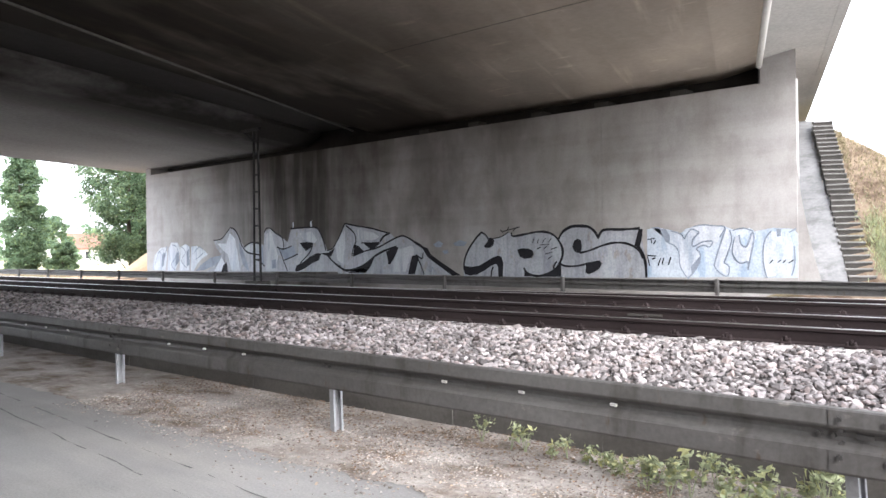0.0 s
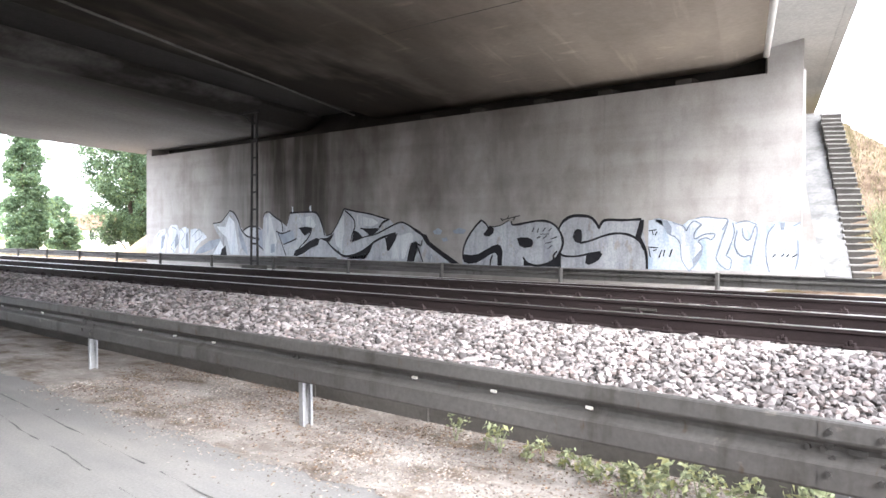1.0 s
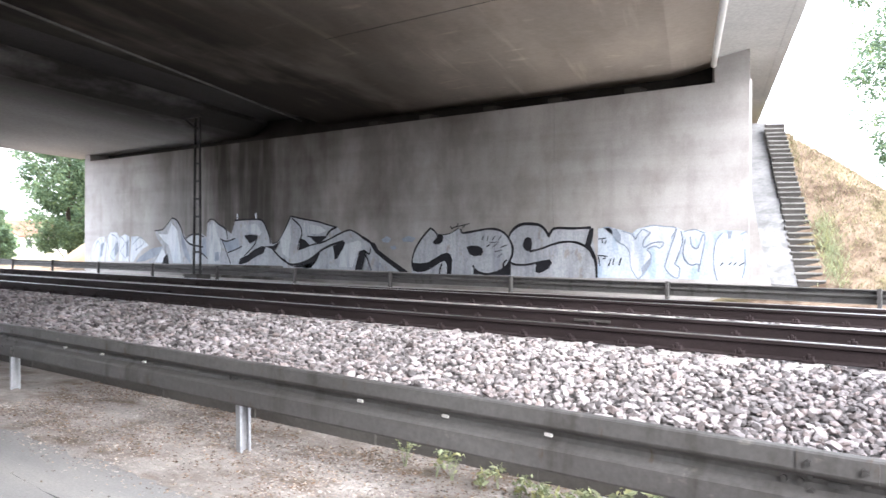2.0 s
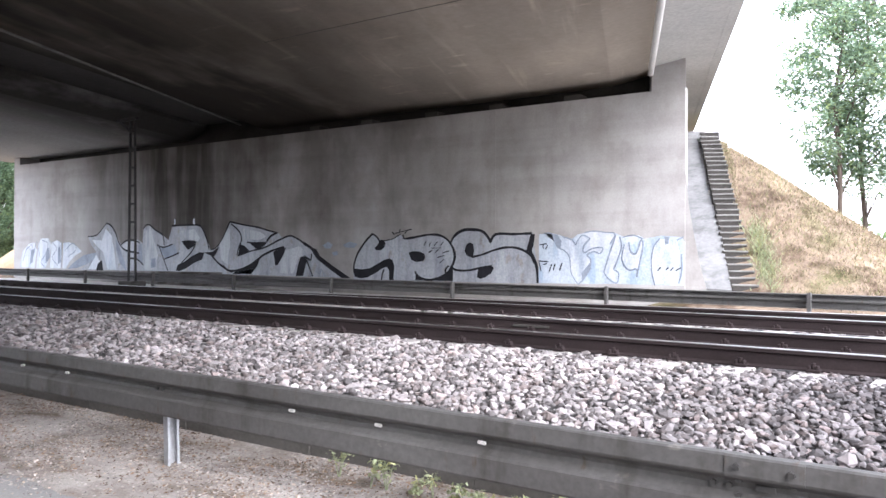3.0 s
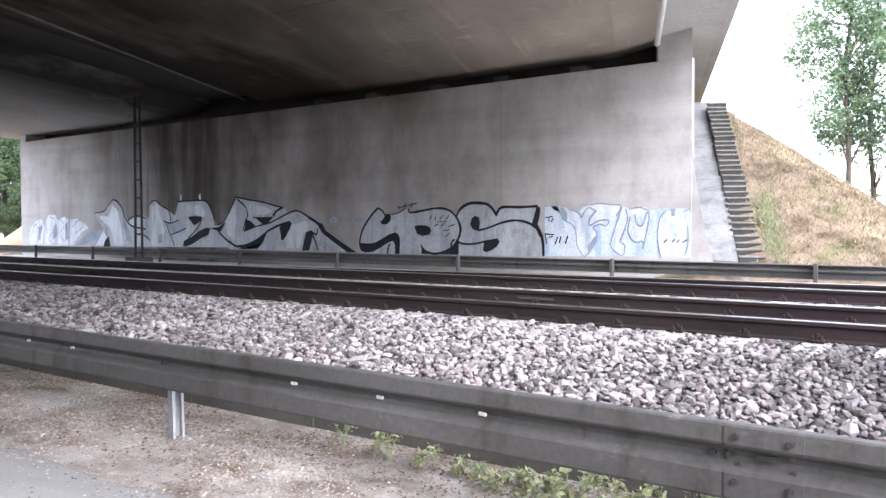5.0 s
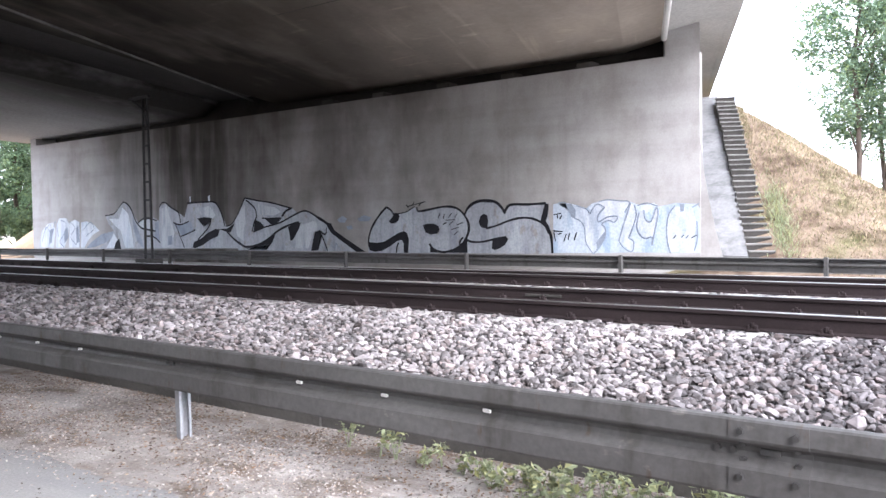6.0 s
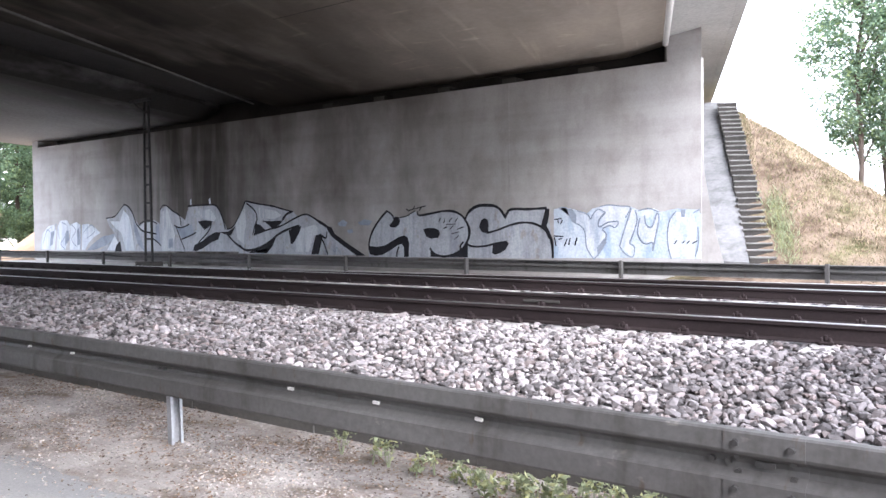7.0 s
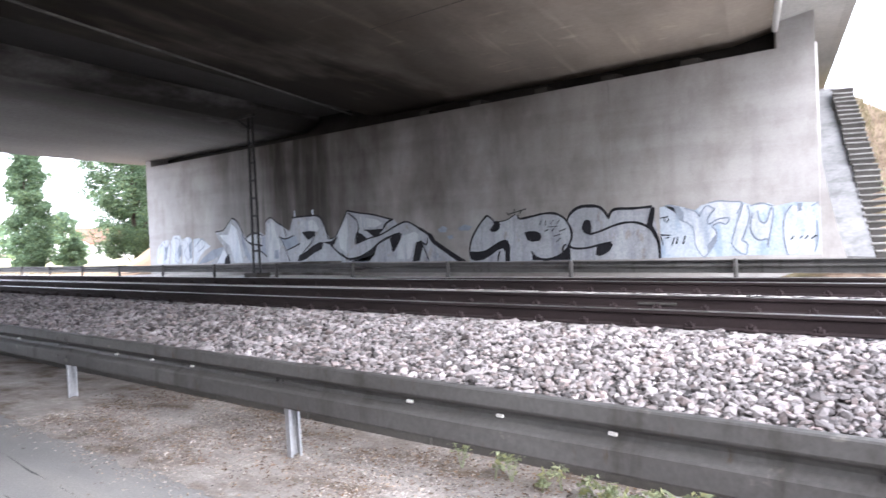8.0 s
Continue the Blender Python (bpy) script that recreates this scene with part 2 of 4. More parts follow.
# ---- building helpers ----
def finish(ob, mat, smooth=False):
    ob.data.materials.append(mat)
    if smooth:
        for p in ob.data.polygons:
            p.use_smooth = True
    return ob


def mesh_of(name, verts, faces, mat, parent=None, label="", smooth=False):
    me = bpy.data.meshes.new(name)
    me.from_pydata([tuple(v) for v in verts], [], [tuple(f) for f in faces])
    me.update()
    ob = finish(new(name, me), mat, smooth)
    if parent:
        ob.parent = parent
    return tagged(ob, label)


def part(name, bm, mat, parent=None, label="", smooth=False):
    me = bpy.data.meshes.new(name)
    bm.to_mesh(me)
    bm.free()
    ob = finish(new(name, me), mat, smooth)
    if parent:
        ob.parent = parent
    return tagged(ob, label)


def again(ob, m, parent=None):
    """Another piece on the same mesh."""
    o = new(ob.name.split(".")[0], ob.data)
    o.parent = parent or ob.parent
    o.matrix_basis = m
    return o


def empty(name, m, label, category, group="", kind=""):
    e = new(name)
    e.matrix_basis = m
    return tagged(e, label, category, group, kind)


def add_box(bm, x0, x1, y0, y1, z0, z1, bevel=0.0):
    made = bmesh.ops.create_cube(bm, size=1, matrix=Matrix.Translation(((x0 + x1) / 2, (y0 + y1) / 2, (z0 + z1) / 2)) @ Matrix.Diagonal((x1 - x0, y1 - y0, z1 - z0, 1)))
    if bevel:
        edges = {e for v in made["verts"] for e in v.link_edges}
        bmesh.ops.bevel(bm, geom=list(edges), offset=bevel, segments=1, affect="EDGES")
    return bm


def box(x0, x1, y0, y1, z0, z1, bevel=0.0):
    return add_box(bmesh.new(), x0, x1, y0, y1, z0, z1, bevel)


def tube(points, radii, sides=8):
    """A bmesh tube along points, tapered by radii."""
    bm = bmesh.new()
    rings = []
    for i, (p, r) in enumerate(zip(points, radii)):
        p = Vector(p)
        way = (Vector(points[min(i + 1, len(points) - 1)]) - Vector(points[max(i - 1, 0)])).normalized()
        side = way.orthogonal().normalized()
        up = way.cross(side)
        rings.append([bm.verts.new(p + (side * math.cos(a) + up * math.sin(a)) * r) for a in [2 * math.pi * k / sides for k in range(sides)]])
    for a, b in zip(rings, rings[1:]):
        for k in range(sides):
            bm.faces.new((a[k], a[(k + 1) % sides], b[(k + 1) % sides], b[k]))
    bm.faces.new(rings[0][::-1])
    bm.faces.new(rings[-1])
    return bm


def extruded(profile, ends):
    """Closed profile of (side, height) points carried through ends, each a function of nothing but its own origin and axes."""
    verts, faces, n = [], [], len(profile)
    for origin, side in ends:
        verts += [Vector(origin) + Vector(side) * a + Vector((0, 0, b)) for a, b in profile]
    for e in range(len(ends) - 1):
        for k in range(n):
            faces.append((e * n + k, e * n + (k + 1) % n, (e + 1) * n + (k + 1) % n, (e + 1) * n + k))
    faces += [tuple(range(n))[::-1], tuple(range((len(ends) - 1) * n, len(ends) * n))]
    return verts, faces


# ---- plan: x along the tracks, y across them; the bridge crosses askew ----
SKEW = 0.46
WALL_Y, WALL_L, WALL_R, SHELF = 21.33, -41.5, -7.35, 5.75
SOUTH_Y = -12.0
BAR_Y, FAR_Y = 4.53, 17.0
RAILS = (8.46, 9.97, 12.15, 13.66)
RAIL_TOP = 0.72
FALL = 0.0053  # fall of the outermost rail along the track, metres a metre
PLATEAU, FRONT, SLOPE = 5.85, 30.2, 0.62


def bx(s, y):
    """x of a line of the bridge that passes the north wall's face at s; the deck widens a little southwards."""
    return s - (0.42 + 0.11 * np.clip((-6.0 - s) / 17.0, 0.0, 1.0)) * (y - WALL_Y)


def bank(x, y):
    """Height of the ground: flat, with the ramps of the bridge road north and south."""
    s = x + SKEW * (y - WALL_Y)
    q = np.maximum(0, np.maximum((s + 5.7) * 1.3, -41.9 - s)) * 0.908
    north = PLATEAU - SLOPE * np.hypot(q, np.maximum(0, FRONT - y))
    south = PLATEAU - SLOPE * np.hypot(q, np.maximum(0, y + 21.0))
    top = np.maximum(north, south)
    base = np.where((y > 15.6) & (y < 4000), 0.12, -0.06)
    rough = 0.06 * np.sin(x * 1.3 + np.sin(y * 0.9) * 2) * np.sin(y * 1.1 + x * 0.4)
    before_wall = (y < WALL_Y + 0.5) & (x > WALL_L - 0.4) & (x < WALL_R - 0.4)
    return np.where((top > base) & ~before_wall, top + rough, base)


# ---- ground ----
def ground_sheet():
    xs = np.concatenate([[-3000, -1200, -500, -250, -150, -110, -85], np.arange(-70, 30, 0.8), [34, 45, 70, 120, 300, 1000, 3000]])
    ys = np.concatenate([[-3000, -1000, -300, -100, -50, -30, -20, -15, -10, -6.5, -6, -3, 0, 3, 5.4, 5.5, 8, 11, 14, 15.55, 15.65, 18], np.arange(20, 48, 0.7), [52, 60, 75, 100, 150, 300, 1000, 3000]])
    gx, gy = np.meshgrid(xs, ys)
    gz = bank(gx, gy)
    nx, ny = len(xs), len(ys)
    verts = np.stack([gx, gy, gz], -1).reshape(-1, 3)
    faces = [(j * nx + i, j * nx + i + 1, (j + 1) * nx + i + 1, (j + 1) * nx + i) for j in range(ny - 1) for i in range(nx - 1)]
    ob = mesh_of("ground", verts, faces, M_GROUND, smooth=True)
    tagged(ob, "dry grassy soil rising into steep bridge embankments", "ground", kind="structure")


ground_sheet()


def strip(name, y_low, y_high, z, mat, x0=-160.0, x1=60.0, step=0.35, wobble=0.0, seed=1, label="", category=""):
    xs = np.arange(x0, x1, step)
    verts, faces = [], []
    for x in xs:
        w = wobble * (noise.noise(Vector((x * 0.7, seed, 0))) + 0.5 * noise.noise(Vector((x * 2.9, seed, 3))) + 0.25 * noise.noise(Vector((x * 11, seed, 7))))
        verts += [(x, y_low + w, z), (x, y_high, z)]
    for i in range(len(xs) - 1):
        faces.append((2 * i, 2 * i + 2, 2 * i + 3, 2 * i + 1))
    return tagged(mesh_of(name, verts, faces, mat), label, category, kind="structure")


strip("road", -5.0, 4.6, 0.0, M_ASPHALT, label="worn grey asphalt lane with dark cracks and patches", category="road")
strip("verge", 3.75, 5.46, 0.005, M_GRIT, step=0.09, wobble=0.24, label="dusty gravel verge with leaf litter beside the asphalt", category="verge")
strip("far_lane", 16.2, 21.3, 0.135, M_PALE_GRAVEL, label="pale gravel strip between far barrier and wall", category="verge")


def sandy_bank():
    """Bare sandy foot of the embankment beside the wall's far end."""
    xs, ys = np.arange(-54, -41.6, 0.5), np.arange(18.2, 28, 0.5)
    gx, gy = np.meshgrid(xs, ys)
    gx = np.minimum(gx, -41.7)
    gz = bank(gx, gy) + 0.03
    nx = len(xs)
    f = [(j * nx + i, j * nx + i + 1, (j + 1) * nx + i + 1, (j + 1) * nx + i) for j in range(len(ys) - 1) for i in range(nx - 1)]
    ob = mesh_of("sandy_bank", np.stack([gx, gy, gz], -1).reshape(-1, 3), f, M_SAND, smooth=True)
    tagged(ob, "bare orange sand at the foot of the embankment", "bank", kind="structure")


sandy_bank()
strip("field", 17.5, 90.0, 0.15, M_FIELD, -320.0, -64.0, 4.0, label="pale dry meadow beyond the bridge", category="field")


def crack(points, width):
    bm = bmesh.new()
    verts = []
    for i, (x, y) in enumerate(points):
        w = width * max(0.08, 0.5 + 1.5 * noise.noise(Vector((x * 2.3, y * 2, 1))) + random.uniform(-0.2, 0.4))
        verts.append((bm.verts.new((x, y - w, 0.005)), bm.verts.new((x, y + w, 0.005))))
    for a, b in zip(verts, verts[1:]):
        if noise.noise(a[0].co * 1.7) > -0.3:
            bm.faces.new((a[0], b[0], b[1], a[1]))
    ob = part("road_crack", bm, M_CRACK)
    return tagged(ob, "dark tar-filled crack running along the asphalt", "crack", "cracks in the asphalt", "structure")


for y0, x0, x1, tilt, seed in ((3.16, -13.0, -3.4, -0.055, 2), (2.84, -9.5, -1.5, -0.07, 6)):
    crack([(x, y0 + tilt * (x + 5.2) + 0.025 * noise.noise(Vector((x * 1.3, seed, 0))) + 0.012 * noise.noise(Vector((x * 5.0, seed, 4)))) for x in np.arange(x0, x1, 0.12)], 0.008)


# ---- north abutment: panels with open joints, bearing shelf, end cheek, back wall ----
def north_wall():
    root = empty("wall_north", pose(0, 0, 0), "tall board-marked concrete abutment wall with dark water streaks", "wall", kind="structure")
    joints = (WALL_L, -24.75, -13.05, WALL_R)
    for a, b in zip(joints, joints[1:]):
        part("panel", box(a + 0.003, b - 0.003, WALL_Y, WALL_Y + 0.16, -0.3, SHELF, 0.004), M_WALL, root)
    part("core", box(WALL_L + 0.02, WALL_R - 0.6, WALL_Y + 0.03, WALL_Y + 1.0, -0.3, SHELF - 0.01), M_WALL, root)
    a, c, y0, y1 = WALL_R - 0.9, WALL_R - 0.004, WALL_Y + 0.004, WALL_Y + 1.6
    v = [(x - SKEW * (y - y0), y, z) for z in (SHELF - 0.004, 6.58) for x, y in ((a, y0), (c, y0), (c, y1), (a, y1))]
    mesh_of("cheek", v, [(3, 2, 1, 0), (4, 5, 6, 7), (0, 1, 5, 4), (1, 2, 6, 5), (2, 3, 7, 6), (3, 0, 4, 7)], M_WALL, root)
    part("cheek", box(WALL_L, WALL_L + 0.55, WALL_Y + 0.004, WALL_Y + 1.3, SHELF - 0.004, 6.4, 0.012), M_WALL, root)
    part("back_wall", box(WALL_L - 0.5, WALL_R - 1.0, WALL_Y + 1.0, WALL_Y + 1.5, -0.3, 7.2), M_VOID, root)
    # battered wing that flares out towards the ground
    edge = [(WALL_R - 0.3, -0.3), (-6.6, -0.3), (-6.81, 0.65), (-6.98, 1.3), (-7.14, 2.05), (-7.27, 2.8), (-7.345, 3.6), (-7.352, 4.62), (WALL_R - 0.3, 4.62)]
    k = len(edge)
    v = [(x - SKEW * d, WALL_Y + 0.012 + d, z) for d in (0.0, 1.5) for x, z in edge]
    f = [tuple(range(k)), tuple(range(2 * k - 1, k - 1, -1))] + [(i, k + i, k + (i + 1) % k, (i + 1) % k) for i in range(k)]
    mesh_of("wing", v, f, M_WALL, root, "pale battered wing of the wall")


north_wall()
south = part("wall_south", box(-34, 14, SOUTH_Y - 1.2, SOUTH_Y, -0.3, 6.0, 0.02), M_WALL)
tagged(south, "plain concrete abutment wall behind the asphalt lane", "wall", kind="structure")


# ---- bridge: two box decks side by side, with a recess between them ----
def bridge():
    root = empty("bridge", pose(0, 0, 0), "weathered concrete road bridge of two parallel box decks", "bridge", kind="structure")
    y0, y1 = SOUTH_Y - 1.0, WALL_Y + 0.85

    def slab(name, profile, mat, ya=y0, yb=y1, label="", skew=0.42):
        v, f = extruded(profile, [((-skew * (y - WALL_Y), y, 0), (1, 0, 0)) for y in np.linspace(ya, yb, 9)])
        return mesh_of(name, v, f, mat, root, label)

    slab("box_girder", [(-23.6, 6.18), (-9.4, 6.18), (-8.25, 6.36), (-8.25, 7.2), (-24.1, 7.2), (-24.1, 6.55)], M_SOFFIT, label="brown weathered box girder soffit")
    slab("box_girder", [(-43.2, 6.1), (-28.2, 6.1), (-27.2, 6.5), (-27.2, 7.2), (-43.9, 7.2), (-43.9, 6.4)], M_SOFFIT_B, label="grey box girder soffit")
    slab("recess_slab", [(-27.25, 6.66), (-24.0, 6.66), (-24.0, 7.2), (-27.25, 7.2)], M_RECESS_DARK, label="dark recessed slab between the girders")
    far0, far1 = -24.2, 35.5
    slab("cantilever", [(-8.3, 6.37), (-6.56, 6.6), (-6.56, 7.25), (-8.3, 7.25)], M_DECK, far0, far1, "pale cantilevered edge slab", 0.404)
    for n in range(8):
        a = far0 + n * 7.75
        slab("edge_beam", [(-6.57, 6.59), (-6.33, 6.61), (-6.33, 7.75), (-6.57, 7.75)], M_DECK, a + 0.01, min(a + 7.74, far1), skew=0.404)
        slab("edge_beam", [(-44.1, 6.38), (-43.88, 6.38), (-43.88, 7.75), (-44.1, 7.75)], M_DECK, a + 0.01, min(a + 7.74, far1))
    slab("carriageway", [(-43.89, 7.2), (-6.67, 7.2), (-6.67, 7.34), (-43.89, 7.34)], M_ASPHALT, far0, far1)
    for s, z, r, ya, yb, name in ((-8.3, 6.08, 0.075, -5.5, 20.75, "drain_pipe"), (-23.95, 6.12, 0.03, -5.5, 20.6, "drain_pipe")):
        pts = [(bx(s, y), y, z) for y in np.linspace(ya, yb, 7)]
        part(name, tube(pts, [r] * 7, 12), M_PIPE if s > -10 else M_STEP, root, "long pale grey drain pipe under the deck" if s > -10 else "thin grey conduit under the deck", True)
    part("joint", box(-14.0, -7.0, 13.24, 13.256, 6.174, 6.19), M_RECESS_DARK, root, "dark construction joint across the soffit")
    pad = part("bearing", box(-0.24, 0.24, 0.0, 0.45, 0, 0.17, 0.01), M_RECESS_DARK, root)
    pad.matrix_basis = pose(-10.6, WALL_Y + 0.08, SHELF)
    for x in (-13.1, -15.5, -18.2, -20.6):
        again(pad, pose(x, WALL_Y + 0.08, SHELF))


bridge()


# ---- stairs up the embankment ----
def embankment_stairs():
    root = empty("embankment_stairs", pose(0, 0, 0), "narrow overgrown concrete stairs climbing the embankment beside the bridge", "stairs", kind="structure")
    L = math.hypot(SKEW, 1)
    u = Vector((-SKEW / L, 1 / L, 0))
    turn = math.degrees(math.atan2(SKEW, 1))
    count, run = 30, 0.29
    tread = part("step", box(-0.32, 0.32, 0, 0.30, -0.045, 0.0, 0.008), M_STEP, root)
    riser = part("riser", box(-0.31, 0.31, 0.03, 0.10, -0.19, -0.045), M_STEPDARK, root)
    for i in range(count):
        y = 21.75 + i * run / L
        x = random.uniform(-0.025, 0.025) - 5.81 - 0.0055 * i - 0.42 * (y - WALL_Y)
        m = pose(x, y, 0.75 + i * 0.172 + random.uniform(-0.012, 0.012), random.uniform(-1, 1), random.uniform(-1.5, 1.5), turn + random.uniform(-1.5, 1.5))
        if i == 0:
            tread.matrix_basis, riser.matrix_basis = m, m
        else:
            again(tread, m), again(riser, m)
    # sloping concrete strip between wall and stairs
    for s0, s1, mat, lift in ((-7.55, -6.16, M_KERB, 0.12),):
        v = []
        n = 14
        for i in range(n):
            y = 21.5 + i * 8.7 / (n - 1)
            z = 0.5 + i * 5.3 / (n - 1) + lift
            v += [(bx(s0, y), y, z + 0.05), (bx(s1, y), y, z), (bx(s1, y), y, z - 0.6), (bx(s0, y), y, z - 0.6)]
        f = [(4 * i + k, 4 * i + (k + 1) % 4, 4 * i + 4 + (k + 1) % 4, 4 * i + 4 + k) for i in range(n - 1) for k in range(4)]
        f += [(3, 2, 1, 0), (4 * n - 4, 4 * n - 3, 4 * n - 2, 4 * n - 1)]
        mesh_of("kerb", v, f, mat, root, "rough sloping concrete strip")


embankment_stairs()


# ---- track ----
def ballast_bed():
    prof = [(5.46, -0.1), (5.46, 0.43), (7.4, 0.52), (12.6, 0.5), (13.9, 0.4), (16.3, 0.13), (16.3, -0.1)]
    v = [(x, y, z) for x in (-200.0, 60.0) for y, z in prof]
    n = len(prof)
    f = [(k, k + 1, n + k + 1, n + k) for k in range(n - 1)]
    tagged(mesh_of("ballast_bed", v, f, M_BED), "crushed-stone bed beneath the tracks, coloured dark for the shade between stones", "ballast", kind="structure")


ballast_bed()


def ballast_height(y):
    return np.interp(y, [5.46, 7.4, 12.6, 13.9, 16.3], [0.43, 0.52, 0.5, 0.4, 0.13])


def stones(name, x0, x1, y0, y1, gap, size, mat, height, label, category, seed, keep=None, flat=0.75):
    """Loose broken stones over a rectangle, as one mesh."""
    rng = np.random.default_rng(seed)
    protos = []
    bm = bmesh.new()
    bmesh.ops.create_icosphere(bm, subdivisions=1, radius=1)
    base = np.array([v.co[:] for v in bm.verts])
    tri = np.array([[v.index for v in f.verts] for f in bm.faces])
    bm.free()
    for _ in range(40):
        p = base * rng.uniform(0.82, 1.12, (len(base), 1)) * rng.uniform(0.55, 0.9, 3) * (rng.uniform(1.3, 2.1), 1, 1)
        for reach in (0.45, 0.5, 0.55):
            cut = rng.normal(size=3)
            cut /= np.linalg.norm(cut)
            d = p @ cut
            p -= np.outer(np.maximum(0, d - reach), cut)
        protos.append(p)
    protos = np.array(protos)
    gx, gy = np.meshgrid(np.arange(x0, x1, gap), np.arange(y0, y1, gap))
    gx, gy = gx.ravel() + rng.uniform(-0.5, 0.5, gx.size) * gap, gy.ravel() + rng.uniform(-0.5, 0.5, gx.size) * gap
    if keep is not None:
        ok = keep(gx, gy, rng)
        gx, gy = gx[ok], gy[ok]
    n = len(gx)
    q = rng.normal(size=(n, 4))
    q /= np.linalg.norm(q, axis=1)[:, None]
    w, a, b, c = q.T
    R = np.stack([1 - 2 * (b * b + c * c), 2 * (a * b - c * w), 2 * (a * c + b * w), 2 * (a * b + c * w), 1 - 2 * (a * a + c * c), 2 * (b * c - a * w), 2 * (a * c - b * w), 2 * (b * c + a * w), 1 - 2 * (a * a + b * b)], -1).reshape(n, 3, 3)
    s = size * rng.lognormal(0, 0.28, n)
    pts = np.einsum("nij,nkj->nki", R, protos[rng.integers(0, 40, n)]) * s[:, None, None]
    pts[:, :, 2] *= flat
    pts += np.stack([gx, gy, height(gy) + rng.uniform(-0.75, 0.8, n) * size], -1)[:, None, :]
    k = len(base)
    faces = (tri[None] + (np.arange(n) * k)[:, None, None]).reshape(-1, 3)
    me = bpy.data.meshes.new(name)
    me.vertices.add(n * k)
    me.vertices.foreach_set("co", pts.reshape(-1).astype(np.float32))
    me.loops.add(faces.size)
    me.loops.foreach_set("vertex_index", faces.reshape(-1).astype(np.int32))
    me.polygons.add(len(faces))
    me.polygons.foreach_set("loop_start", np.arange(0, faces.size, 3, dtype=np.int32))
    me.polygons.foreach_set("use_smooth", np.zeros(len(faces), dtype=bool))
    me.update(calc_edges=True)
    me.validate()
    return tagged(finish(new(name, me), mat), label, category, kind="stuff")


def off_sleepers(x, y, rng):
    """Bare sleeper ends beside the nearest rail."""
    on = np.abs((2.54 - x + 0.3) % 0.6 - 0.3) < 0.12
    return ~(on & (y > 8.13)) | (rng.uniform(size=len(x)) < 0.14)


stones("ballast_stones", -7.5, 1.6, 5.5, 8.36, 0.042, 0.034, M_BALLAST, ballast_height, "loose angular grey and pinkish ballast stones", "ballast", 1, off_sleepers)
stones("ballast_stones", -24, -7.5, 5.5, 8.36, 0.055, 0.04, M_BALLAST, ballast_height, "loose angular grey and pinkish ballast stones", "ballast", 2, off_sleepers)
stones("ballast_stones", -60, -24, 5.5, 8.3, 0.11, 0.07, M_BALLAST, ballast_height, "loose angular grey and pinkish ballast stones", "ballast", 3)
stones("ballast_stones", -40, 3, 8.55, 16.3, 0.075, 0.042, M_BALLAST, lambda y: ballast_height(y) - 0.025, "loose angular grey and pinkish ballast stones", "ballast", 4)
stones("verge_pebbles", -8.5, 0.8, 3.2, 5.37, 0.0215, 0.0092, M_PEBBLE, lambda y: 0.006 + 0 * y, "small loose pebbles and grit on the verge", "gravel", 5,
       keep=lambda x, y, r: r.uniform(size=len(x)) < np.clip((y - 3.45) / 0.8, 0.03, 0.95) * (0.35 + 0.65 * (np.sin(x * 2.1 + y * 3) * np.sin(x * 0.9 - y * 2.3) > -0.2)), flat=0.5)


def rails():
    prof = [(-0.0625, -0.172), (0.0625, -0.172), (0.0625, -0.162), (0.012, -0.145), (0.009, -0.05), (0.034, -0.037), (0.034, -0.008), (-0.034, -0.008), (-0.034, -0.037), (-0.009, -0.05), (-0.012, -0.145), (-0.0625, -0.162)]
    head = [(-0.034, -0.008), (0.034, -0.008), (0.034, -0.003), (0.026, 0.0), (-0.026, 0.0), (-0.034, -0.003)]
    for y in RAILS:
        low = y == RAILS[3]
        root = empty("rail", pose(0, y, RAIL_TOP - 0.012 * low, 0, -math.degrees(FALL) * low, 0), "rust-brown steel rail with a polished running surface", "rail", "rails of the two tracks")
        for name, p, mat in (("web_and_foot", prof, M_RAIL), ("running_surface", head, M_RAILHEAD)):
            v, f = extruded(p, [((x, 0, 0), (0, 1, 0)) for x in (-200, -60, -20, 0, 40)])
            mesh_of(name, v, f, mat, root)
    # bonded joint plate on the nearest rail
    ob = part("rail_plate", box(-0.26, 0.26, -0.03, -0.014, -0.12, -0.085, 0.004), M_PLANK)
    ob.matrix_basis = pose(-5.3, RAILS[1], RAIL_TOP)
    tagged(ob, "dull steel fishplate bolted to the side of a rail", "fishplate")


rails()


